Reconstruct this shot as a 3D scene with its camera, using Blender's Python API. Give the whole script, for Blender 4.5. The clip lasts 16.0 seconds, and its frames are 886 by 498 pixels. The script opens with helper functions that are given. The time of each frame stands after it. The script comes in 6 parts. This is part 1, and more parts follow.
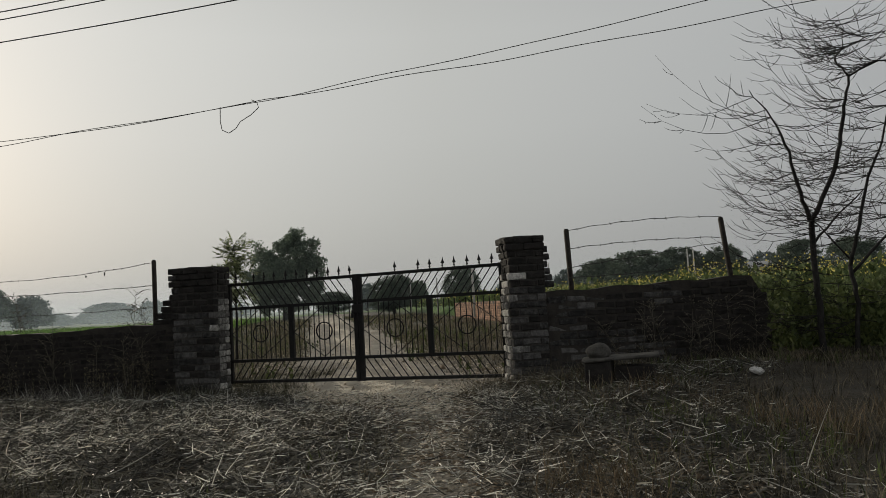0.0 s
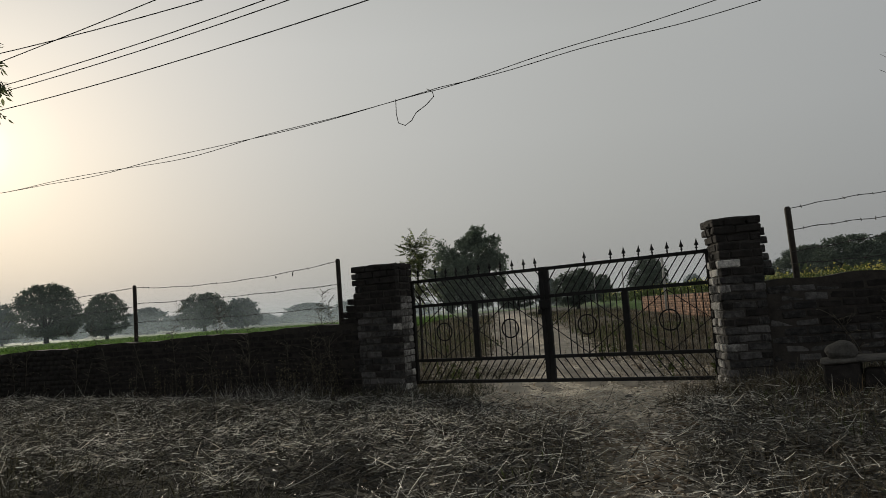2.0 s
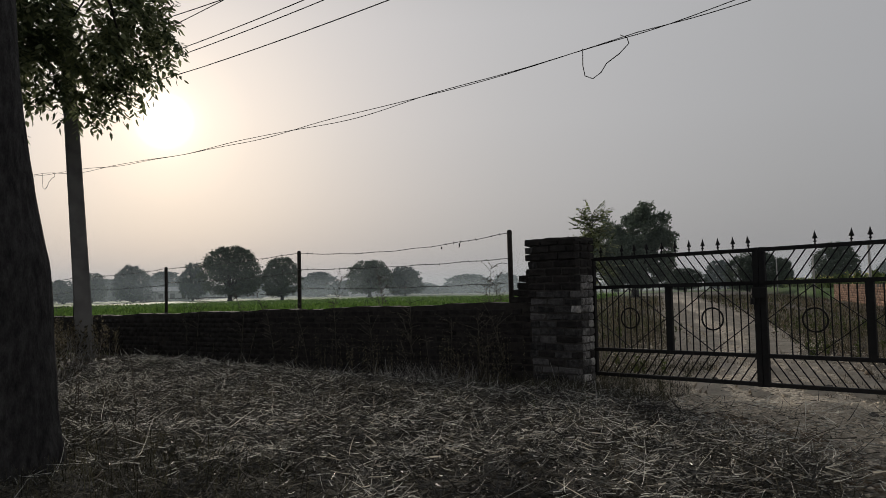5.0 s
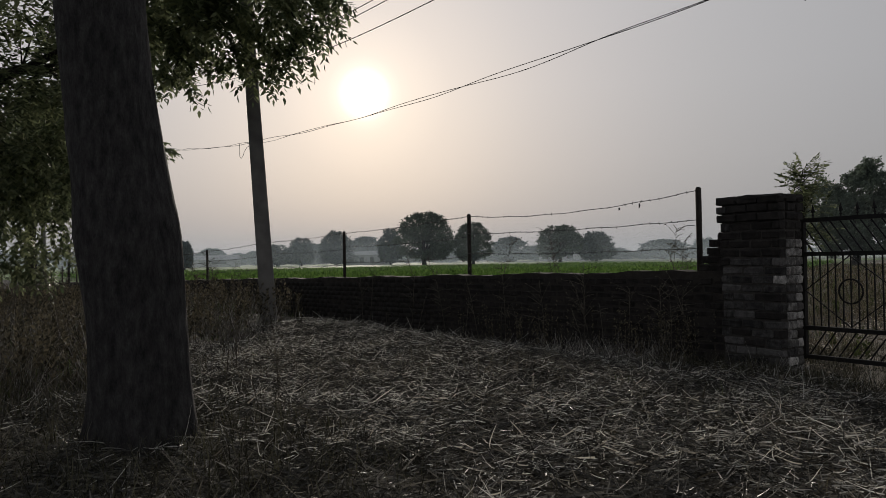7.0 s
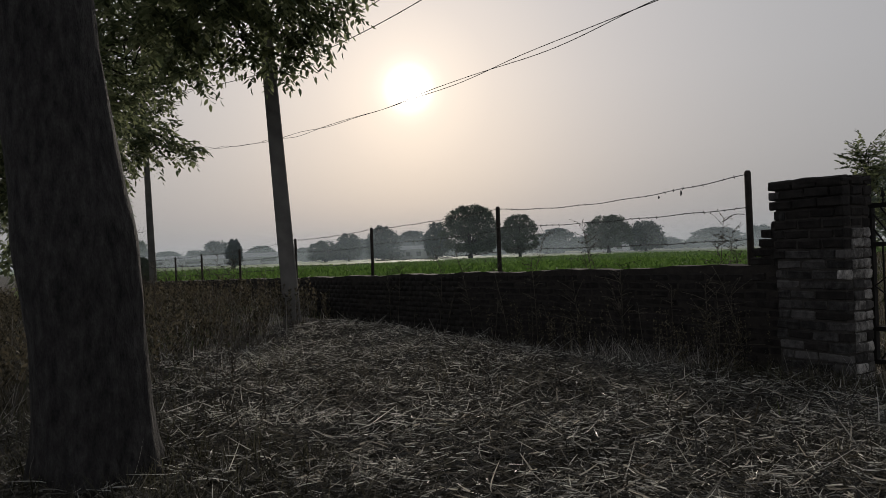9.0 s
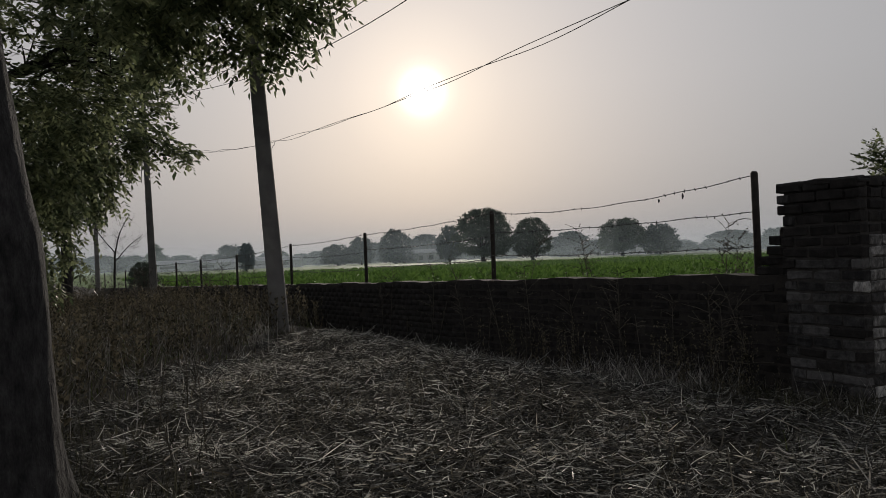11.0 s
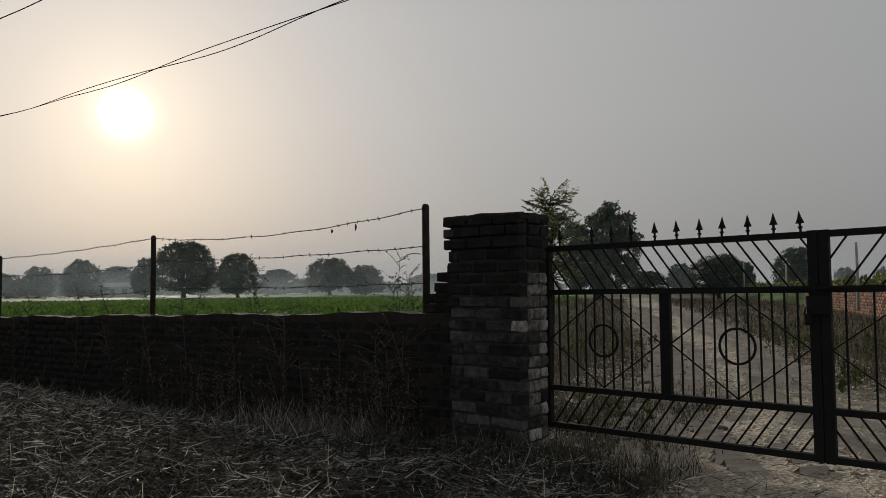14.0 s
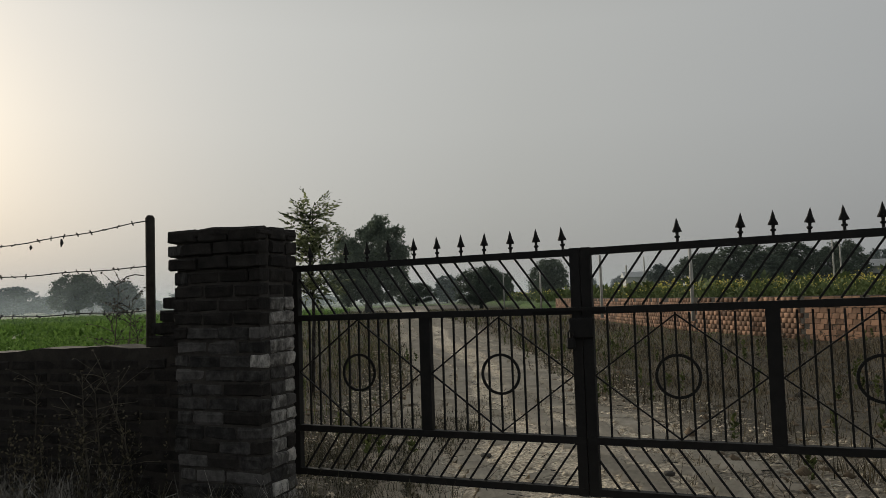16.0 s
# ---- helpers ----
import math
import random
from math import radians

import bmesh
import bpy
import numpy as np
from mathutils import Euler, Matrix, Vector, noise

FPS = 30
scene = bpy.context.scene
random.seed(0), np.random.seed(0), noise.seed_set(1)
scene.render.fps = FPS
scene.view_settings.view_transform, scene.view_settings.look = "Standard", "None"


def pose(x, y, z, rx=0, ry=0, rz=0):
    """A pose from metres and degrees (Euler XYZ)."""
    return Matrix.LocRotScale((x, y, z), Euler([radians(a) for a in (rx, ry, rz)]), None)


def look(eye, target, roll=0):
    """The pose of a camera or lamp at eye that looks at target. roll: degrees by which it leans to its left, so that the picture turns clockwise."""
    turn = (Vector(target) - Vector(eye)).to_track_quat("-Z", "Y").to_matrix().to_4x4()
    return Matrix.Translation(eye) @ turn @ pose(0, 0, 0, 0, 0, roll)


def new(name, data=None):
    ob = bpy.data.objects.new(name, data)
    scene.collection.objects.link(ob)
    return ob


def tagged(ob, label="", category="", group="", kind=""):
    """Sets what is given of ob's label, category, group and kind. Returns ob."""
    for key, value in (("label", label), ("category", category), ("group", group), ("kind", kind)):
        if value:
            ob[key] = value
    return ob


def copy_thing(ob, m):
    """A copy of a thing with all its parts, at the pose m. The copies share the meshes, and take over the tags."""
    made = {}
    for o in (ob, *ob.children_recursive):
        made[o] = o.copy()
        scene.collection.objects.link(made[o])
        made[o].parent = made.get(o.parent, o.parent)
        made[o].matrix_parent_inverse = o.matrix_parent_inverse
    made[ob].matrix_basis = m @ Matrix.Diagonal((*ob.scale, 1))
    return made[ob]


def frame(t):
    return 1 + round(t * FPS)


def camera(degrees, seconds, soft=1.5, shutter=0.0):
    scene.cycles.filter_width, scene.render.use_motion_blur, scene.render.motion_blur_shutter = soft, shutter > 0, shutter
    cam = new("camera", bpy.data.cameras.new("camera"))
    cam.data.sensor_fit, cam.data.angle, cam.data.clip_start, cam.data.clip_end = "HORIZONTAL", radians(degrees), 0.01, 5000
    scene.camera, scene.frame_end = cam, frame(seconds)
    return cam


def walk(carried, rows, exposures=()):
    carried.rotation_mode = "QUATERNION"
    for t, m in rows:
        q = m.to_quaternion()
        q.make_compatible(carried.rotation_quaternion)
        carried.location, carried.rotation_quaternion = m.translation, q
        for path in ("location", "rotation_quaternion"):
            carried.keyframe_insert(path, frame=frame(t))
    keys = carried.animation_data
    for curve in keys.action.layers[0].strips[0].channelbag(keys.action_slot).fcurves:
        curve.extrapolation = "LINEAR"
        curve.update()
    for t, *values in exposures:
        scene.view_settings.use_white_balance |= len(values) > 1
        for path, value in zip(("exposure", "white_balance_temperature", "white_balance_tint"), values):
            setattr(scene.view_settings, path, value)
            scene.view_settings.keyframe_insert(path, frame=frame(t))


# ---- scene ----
cam = camera(61.0, 16.0, soft=0.4)
PATH = [
    (0, (4.136, -9.108, 1.058), (3.527, -7.209, 1.201), -3.1),
    (0.5, (3.941, -9.0, 1.045), (3.366, -7.09, 1.188), -2.5),
    (1, (3.817, -8.856, 1.058), (3.131, -6.983, 1.207), -2.8),
    (1.5, (3.795, -8.656, 1.061), (2.926, -6.861, 1.21), -3.3),
    (2, (3.78, -8.479, 1.059), (2.739, -6.779, 1.221), -4.1),
    (2.5, (3.645, -8.394, 1.068), (2.445, -6.8, 1.198), -3.7),
    (3, (3.434, -8.259, 1.098), (2.13, -6.748, 1.226), -1.7),
    (5.5, (2.861, -7.501, 1.128), (1.426, -6.111, 1.227), -1.3),
    (6, (2.77, -7.275, 1.119), (1.176, -6.068, 1.184), -0.8),
    (6.5, (2.704, -7.101, 1.125), (1.024, -6.017, 1.186), -0.6),
    (7, (2.525, -6.971, 1.131), (0.824, -5.92, 1.16), -0.9),
    (7.5, (2.347, -6.849, 1.143), (0.635, -5.815, 1.165), -1.2),
    (8, (2.25, -6.646, 1.144), (0.517, -5.647, 1.163), -1.6),
    (8.5, (2.18, -6.439, 1.162), (0.422, -5.486, 1.186), -1.9),
    (9, (2.038, -6.329, 1.175), (0.273, -5.387, 1.189), -2.0),
    (11.5, (1.572, -5.666, 1.229), (-0.211, -4.759, 1.255), -2.1),
    (12, (1.48, -5.573, 1.244), (-0.291, -4.644, 1.268), -2.4),
    (12.5, (1.477, -5.397, 1.252), (-0.299, -4.477, 1.283), -2.4),
    (13, (1.5, -5.197, 1.23), (-0.239, -4.209, 1.277), -2.1),
    (13.5, (1.404, -5.063, 1.177), (-0.069, -3.711, 1.229), -1.9),
    (14, (1.277, -4.951, 1.153), (-0.034, -3.445, 1.263), -0.5),
    (14.5, (1.248, -4.781, 1.206), (0.062, -3.174, 1.317), -1.1),
    (15, (1.272, -4.581, 1.222), (0.144, -2.934, 1.353), -2.3),
    (15.5, (1.218, -4.4, 1.247), (0.278, -2.638, 1.367), -2.6),
    (16, (1.018, -4.267, 1.233), (0.214, -2.44, 1.365), -1.8),
]
EXPOSURES = [(0, 0.37, 6830, 4), (1.5, 0.13, 6800, 3.5), (3, 0.05, 6650, 6), (5.5, -0.05, 6550, 9.5), (7, -0.14, 6520, 10), (9, -0.14, 6520, 10), (12.5, -0.17, 6550, 10), (13.5, -0.17, 6580, 9), (14.5, -0.1, 6830, 5), (15.2, 0.0, 6850, 3.5), (16, 0.2, 6830, 4)]
walk(cam, [(t, look(eye, target, roll)) for t, eye, target, roll in PATH], EXPOSURES)

# ---- world, sun ----
SUN_AZ, SUN_EL = radians(64.1), radians(12.5)          # turned from +y towards -x
SUN_DIR = Vector((-math.sin(SUN_AZ) * math.cos(SUN_EL), math.cos(SUN_AZ) * math.cos(SUN_EL), math.sin(SUN_EL)))


def link(tree, a, b):
    tree.links.new(a, b)


def make_world():
    w = bpy.data.worlds.new("hazy_evening_sky")
    scene.world = w
    w.use_nodes = True
    t = w.node_tree
    t.nodes.clear()
    out, bg = t.nodes.new("ShaderNodeOutputWorld"), t.nodes.new("ShaderNodeBackground")
    sky = t.nodes.new("ShaderNodeTexSky")
    sky.sky_type, sky.sun_disc = "NISHITA", False
    sky.sun_elevation, sky.sun_rotation = SUN_EL, -SUN_AZ
    sky.dust_density, sky.air_density, sky.ozone_density = 6.0, 1.0, 1.0
    co = t.nodes.new("ShaderNodeTexCoord")
    nrm = t.nodes.new("ShaderNodeVectorMath")
    nrm.operation = "NORMALIZE"
    link(t, co.outputs["Generated"], nrm.inputs[0])
    dot = t.nodes.new("ShaderNodeVectorMath")
    dot.operation, dot.inputs[1].default_value = "DOT_PRODUCT", SUN_DIR
    link(t, nrm.outputs[0], dot.inputs[0])
    # haze: bright towards the sun, dim and lilac away from it
    ang = t.nodes.new("ShaderNodeMath")
    ang.operation = "ARCCOSINE"
    link(t, dot.outputs["Value"], ang.inputs[0])
    ramp = t.nodes.new("ShaderNodeValToRGB")
    dv = t.nodes.new("ShaderNodeMath")
    dv.operation, dv.inputs[1].default_value = "DIVIDE", math.pi
    link(t, ang.outputs[0], dv.inputs[0])
    link(t, dv.outputs[0], ramp.inputs[0])
    stops = [(0.0, (6, 5.8, 5.6)), (0.0056, (4, 3.85, 3.7)), (0.0078, (1.25, 1.18, 1.12)), (0.011, (0.87, 0.835, 0.815)), (0.0165, (0.725, 0.692, 0.695)), (0.035, (0.615, 0.601, 0.630)), (0.07, (0.553, 0.549, 0.583)),
             (0.14, (0.479, 0.481, 0.505)), (0.25, (0.398, 0.400, 0.416)), (0.42, (0.316, 0.322, 0.350)), (1.0, (0.46, 0.47, 0.50))]
    cr = ramp.color_ramp
    for k, (p, c) in enumerate(stops):
        e = cr.elements[k] if k < 2 else cr.elements.new(p)
        e.position, e.color = p, (*c, 1)
    # dull near the horizon, brightest above the trees, darker overhead
    sep = t.nodes.new("ShaderNodeSeparateXYZ")
    link(t, nrm.outputs[0], sep.inputs[0])
    up = t.nodes.new("ShaderNodeValToRGB")
    for k, (p, v) in enumerate(((0.0, 0.77), (0.06, 0.84), (0.13, 0.94), (0.22, 1.03), (0.34, 1.08), (0.5, 0.95), (1.0, 0.32))):
        e = up.color_ramp.elements[k] if k < 2 else up.color_ramp.elements.new(p)
        e.position, e.color = p, (v, v, v, 1)
    link(t, sep.outputs["Z"], up.inputs["Fac"])
    mul = t.nodes.new("ShaderNodeVectorMath")
    mul.operation = "SCALE"
    link(t, ramp.outputs[0], mul.inputs[0])
    link(t, up.outputs[0], mul.inputs["Scale"])
    sc = t.nodes.new("ShaderNodeVectorMath")
    sc.operation, sc.inputs["Scale"].default_value = "SCALE", 0.05
    link(t, sky.outputs[0], sc.inputs[0])
    mix = t.nodes.new("ShaderNodeMix")
    mix.data_type = "RGBA"
    mix.inputs["Factor"].default_value = 0.9
    link(t, sc.outputs[0], mix.inputs["A"])
    link(t, mul.outputs[0], mix.inputs["B"])
    link(t, mix.outputs["Result"], bg.inputs["Color"])
    link(t, bg.outputs[0], out.inputs[0])


make_world()
sun_lamp = bpy.data.lights.new("sun", "SUN")
sun_lamp.energy, sun_lamp.angle, sun_lamp.color = 1.9, radians(6), (1.0, 0.9, 0.78)
new("sun", sun_lamp).matrix_world = look(SUN_DIR * 50, (0, 0, 0))

# ---- materials ----


def mat(name, a, b, scale=8.0, rough=0.9, bump=0.3, detail=6.0, fine=60.0, metal=0.0, island=0.0, random_ob=0.0, dist=0.01, trans=0.0, stretch=(1, 1, 1), skew=1.0, hi=1.02, gloss=0.3):
    m = bpy.data.materials.new(name)
    m.use_nodes = True
    t = m.node_tree
    p = t.nodes["Principled BSDF"]
    p.inputs["Roughness"].default_value, p.inputs["Metallic"].default_value = rough, metal
    p.inputs["Specular IOR Level"].default_value = gloss
    co = t.nodes.new("ShaderNodeTexCoord")
    mp = t.nodes.new("ShaderNodeMapping")
    mp.inputs["Scale"].default_value = stretch
    link(t, co.outputs["Object"], mp.inputs["Vector"])
    if random_ob:
        who, far = t.nodes.new("ShaderNodeObjectInfo"), t.nodes.new("ShaderNodeMath")
        far.operation, far.inputs[1].default_value = "MULTIPLY", 60.0
        link(t, who.outputs["Random"], far.inputs[0])
        link(t, far.outputs[0], mp.inputs["Location"])
    n1, n2 = t.nodes.new("ShaderNodeTexNoise"), t.nodes.new("ShaderNodeTexNoise")
    n1.inputs["Scale"].default_value, n1.inputs["Detail"].default_value = scale, detail
    n2.inputs["Scale"].default_value, n2.inputs["Detail"].default_value = fine, 4
    link(t, mp.outputs[0], n1.inputs["Vector"])
    link(t, mp.outputs[0], n2.inputs["Vector"])
    ad = t.nodes.new("ShaderNodeMath")
    ad.operation = "MULTIPLY_ADD"
    ad.inputs[1].default_value = 0.45
    link(t, n2.outputs["Fac"], ad.inputs[0])
    link(t, n1.outputs["Fac"], ad.inputs[2])
    fac = ad.outputs[0]
    for amount, node, sock in ((island, "ShaderNodeNewGeometry", "Random Per Island"), (random_ob, "ShaderNodeObjectInfo", "Random")):
        if amount:
            r = t.nodes.new(node)
            k = t.nodes.new("ShaderNodeMath")
            k.operation = "MULTIPLY_ADD"
            k.inputs[1].default_value = amount
            link(t, r.outputs[sock], k.inputs[0])
            link(t, fac, k.inputs[2])
            off = t.nodes.new("ShaderNodeMath")
            off.operation, off.inputs[1].default_value = "SUBTRACT", amount / 2
            link(t, k.outputs[0], off.inputs[0])
            fac = off.outputs[0]
    mr = t.nodes.new("ShaderNodeMapRange")
    mr.inputs["From Min"].default_value, mr.inputs["From Max"].default_value = 0.42, hi
    link(t, fac, mr.inputs["Value"])
    mx = t.nodes.new("ShaderNodeMix")
    mx.data_type = "RGBA"
    mx.inputs["A"].default_value, mx.inputs["B"].default_value = (*a, 1), (*b, 1)
    pw = t.nodes.new("ShaderNodeMath")
    pw.operation, pw.inputs[1].default_value = "POWER", skew
    link(t, mr.outputs[0], pw.inputs[0])
    link(t, pw.outputs[0], mx.inputs["Factor"])
    link(t, mx.outputs["Result"], p.inputs["Base Color"])
    if bump:
        bp = t.nodes.new("ShaderNodeBump")
        bp.inputs["Strength"].default_value, bp.inputs["Distance"].default_value = bump, dist
        link(t, fac, bp.inputs["Height"])
        link(t, bp.outputs[0], p.inputs["Normal"])
    if trans:
        tr = t.nodes.new("ShaderNodeBsdfTranslucent")
        link(t, mx.outputs["Result"], tr.inputs["Color"])
        ms = t.nodes.new("ShaderNodeMixShader")
        ms.inputs[0].default_value = trans
        link(t, p.outputs[0], ms.inputs[1])
        link(t, tr.outputs[0], ms.inputs[2])
        link(t, ms.outputs[0], t.nodes["Material Output"].inputs["Surface"])
    return m


M_SOIL = mat("dry_soil", (0.10, 0.075, 0.052), (0.22, 0.17, 0.12), 1.6, 0.95, 0.6, fine=40, dist=0.03)
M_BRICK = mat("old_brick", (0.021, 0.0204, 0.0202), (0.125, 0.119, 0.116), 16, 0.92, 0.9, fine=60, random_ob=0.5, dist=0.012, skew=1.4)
# Much darker brick tone, for the left wall, pillar tops and other dark masonry.
M_DARKBRICK = mat("dark_brick", (0.012, 0.011, 0.0105), (0.045, 0.040, 0.037), 12, 0.95, 0.8, fine=90, random_ob=0.14, island=0.14, dist=0.015, skew=1.3)
M_REDBRICK = mat("red_brick", (0.095, 0.057, 0.04), (0.33, 0.195, 0.13), 5, 0.92, 0.5, fine=70, island=0.6)
M_MORTAR = mat("mud_mortar", (0.03, 0.028, 0.026), (0.085, 0.077, 0.07), 14, 0.95, 0.6, fine=120)
M_IRON = mat("black_painted_iron", (0.006, 0.006, 0.0065), (0.016, 0.015, 0.0145), 20, 0.7, 0.15, fine=150)
M_RUST = mat("rusty_iron", (0.014, 0.012, 0.0105), (0.05, 0.041, 0.033), 25, 0.8, 0.3, fine=150)
M_CONCRETE = mat("weathered_concrete", (0.10, 0.096, 0.09), (0.22, 0.21, 0.195), 4, 0.9, 0.4, fine=80)
M_BARK = mat("rough_bark", (0.010, 0.0095, 0.0092), (0.125, 0.117, 0.11), 30, 0.95, 1.0, fine=110, dist=0.035, stretch=(1, 1, 0.3), skew=1.9)
M_LEAF = mat("green_leaf", (0.062, 0.084, 0.045), (0.29, 0.325, 0.175), 1.2, 0.4, 0.0, island=0.7, trans=0.6, skew=1.4)
M_FARLEAF = mat("dusty_leaf", (0.06, 0.08, 0.062), (0.125, 0.155, 0.115), 0.4, 0.8, 0.0, fine=3, island=0.4, trans=0.15)
# Farthest crowns: distance haze is put into this pale bluish leaf colour.
M_HAZELEAF = mat("haze_paled_leaf", (0.11, 0.14, 0.15), (0.17, 0.20, 0.205), 0.3, 0.9, 0.0, fine=3, island=0.4)
M_CROP = mat("green_crop", (0.075, 0.15, 0.03), (0.21, 0.34, 0.08), 2, 0.8, 0.4, fine=20, island=0.5, dist=0.05, trans=0.2)
M_REDBRICK_OB = mat("red_brick_single", (0.095, 0.057, 0.04), (0.33, 0.195, 0.13), 5, 0.92, 0.5, fine=70, random_ob=0.6)
# Mid-distance crowns: part of the haze is put into the leaf colour.
M_HALFHAZELEAF = mat("half_haze_leaf", (0.075, 0.098, 0.098), (0.13, 0.155, 0.15), 0.4, 0.85, 0.0, fine=3, island=0.5, trans=0.1)
M_MUSTARD = mat("mustard_leaf", (0.055, 0.08, 0.03), (0.155, 0.195, 0.075), 2, 0.75, 0.0, fine=20, island=0.6, trans=0.2)
M_FLOWER = mat("yellow_petal", (0.55, 0.46, 0.08), (0.75, 0.66, 0.2), 9, 0.7, 0.0, island=0.3, trans=0.3)
M_STRAW = mat("dry_straw", (0.021, 0.0198, 0.0165), (0.81, 0.80, 0.73), 1.3, 0.45, 0.0, detail=4, fine=9, island=1.25, trans=0.45, skew=2.2, hi=1.18, gloss=0.9)
M_HUSK = mat("pale_husk", (0.07, 0.062, 0.046), (0.74, 0.69, 0.58), 6, 0.5, 0.0, island=1.0, trans=0.35, skew=1.7, gloss=0.25)
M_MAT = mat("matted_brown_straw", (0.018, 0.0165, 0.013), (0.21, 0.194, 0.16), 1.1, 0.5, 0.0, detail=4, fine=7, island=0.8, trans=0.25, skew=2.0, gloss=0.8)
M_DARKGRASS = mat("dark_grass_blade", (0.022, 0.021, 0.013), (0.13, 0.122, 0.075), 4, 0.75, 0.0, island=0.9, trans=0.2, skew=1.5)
# Pale brick: light on the pillars' gate-side faces is put into its colour.
M_PALEBRICK = mat("sky_lit_brick", (0.10, 0.096, 0.092), (0.66, 0.635, 0.60), 18, 0.9, 0.9, fine=70, random_ob=0.5, dist=0.014, skew=1.4)
M_TRUNK = mat("grey_bark", (0.011, 0.0104, 0.0104), (0.078, 0.073, 0.071), 24, 0.9, 1.0, detail=10, fine=130, dist=0.03, stretch=(1, 1, 0.38), skew=1.4)
M_THORN = mat("black_thorn_bark", (0.008, 0.0075, 0.0072), (0.036, 0.033, 0.031), 30, 0.9, 0.6, fine=110, stretch=(1, 1, 0.4))
M_DRYGRASS = mat("dry_grass_blade", (0.05, 0.046, 0.033), (0.27, 0.24, 0.175), 6, 0.8, 0.0, island=0.9, trans=0.2)
M_TALLWEED = mat("dry_weed_blade", (0.03, 0.028, 0.0205), (0.18, 0.158, 0.113), 6, 0.85, 0.0, island=0.9, trans=0.25)
M_WEED = mat("weed_leaf", (0.04, 0.055, 0.02), (0.12, 0.145, 0.05), 4, 0.75, 0.0, island=0.7, trans=0.25)
M_RUSTWEED = mat("rusty_weed_blade", (0.072, 0.054, 0.034), (0.22, 0.165, 0.105), 4, 0.85, 0.0, island=0.8, trans=0.2)
M_BANK = mat("brown_bank_grass", (0.030, 0.0265, 0.018), (0.24, 0.205, 0.145), 2.5, 0.8, 0.0, island=0.9, trans=0.2, skew=1.7)
M_MIDLEAF = mat("dull_green_leaf", (0.075, 0.10, 0.08), (0.20, 0.245, 0.18), 0.5, 0.8, 0.0, fine=3, island=0.35, trans=0.3)
M_DEADWEED = mat("dead_weed_stem", (0.03, 0.0275, 0.0225), (0.15, 0.13, 0.10), 6, 0.85, 0.0, island=0.6)
M_POST = mat("pale_cement_post", (0.3, 0.29, 0.27), (0.5, 0.49, 0.46), 6, 0.9, 0.2, fine=40)
M_VERGE = mat("verge_grass_blade", (0.04, 0.034, 0.022), (0.24, 0.20, 0.13), 3, 0.75, 0.0, island=0.9, trans=0.25, skew=1.5)
M_DARKMORTAR = mat("dark_mortar", (0.022, 0.02, 0.018), (0.06, 0.052, 0.046), 9, 0.95, 0.7, fine=60)
M_BRUSH = mat("grey_dry_twig", (0.07, 0.066, 0.059), (0.46, 0.435, 0.39), 6, 0.6, 0.0, island=1.0, skew=1.8)
M_WEEDBUSH = mat("withered_weed_leaf", (0.035, 0.032, 0.021), (0.19, 0.163, 0.108), 1.2, 0.8, 0.0, island=0.9, trans=0.25)
M_WIRE = mat("dark_wire", (0.03, 0.03, 0.03), (0.07, 0.065, 0.06), 30, 0.7, 0.0)
M_SAND = mat("pale_sandy_track", (0.42, 0.36, 0.28), (0.80, 0.72, 0.60), 2.2, 0.95, 0.7, fine=30, dist=0.03)

# ---- mesh helpers ----


def part(name, bm, material, parent=None, label=""):
    me = bpy.data.meshes.new(name)
    bm.to_mesh(me)
    bm.free()
    me.materials.append(material)
    ob = new(name, me)
    if parent:
        ob.parent = parent
    return tagged(ob, label)


def part_np(name, verts, faces, material, parent=None, label="", smooth=False):
    me = bpy.data.meshes.new(name)
    verts, faces = np.asarray(verts, dtype=np.float32), np.asarray(faces, dtype=np.int32)
    n, k = faces.shape
    me.vertices.add(len(verts))
    me.vertices.foreach_set("co", verts.ravel())
    me.loops.add(n * k)
    me.loops.foreach_set("vertex_index", faces.ravel())
    me.polygons.add(n)
    me.polygons.foreach_set("loop_start", np.arange(0, n * k, k, dtype=np.int32))
    me.update(calc_edges=True)
    me.materials.append(material)
    ob = new(name, me)
    if parent:
        ob.parent = parent
    return tagged(ob, label)


def empty(name, label, category, at=(0, 0, 0), group="", kind=""):
    ob = new(name)
    ob.location = at
    ob.empty_display_size = 0.1
    return tagged(ob, label, category, group, kind)


def box(bm, x0, x1, y0, y1, z0, z1, bevel=0.0):
    g = bmesh.ops.create_cube(bm, size=1.0)["verts"]
    for v in g:
        v.co = ((x0 + x1) / 2 + v.co.x * (x1 - x0), (y0 + y1) / 2 + v.co.y * (y1 - y0), (z0 + z1) / 2 + v.co.z * (z1 - z0))
    if bevel:
        bmesh.ops.bevel(bm, geom=list({e for v in g for e in v.link_edges}), offset=bevel, segments=1, affect="EDGES")
    return bm


def bar(bm, a, b, w, d):
    """A straight bar from a to b, w wide across and d deep along y."""
    a, b = Vector(a), Vector(b)
    m = Matrix.Translation((a + b) / 2) @ (b - a).to_track_quat("Z", "Y").to_matrix().to_4x4()
    g = bmesh.ops.create_cube(bm, size=1.0)["verts"]
    for v in g:
        v.co = m @ Vector((v.co.x * w, v.co.y * d, v.co.z * (b - a).length))
    return bm


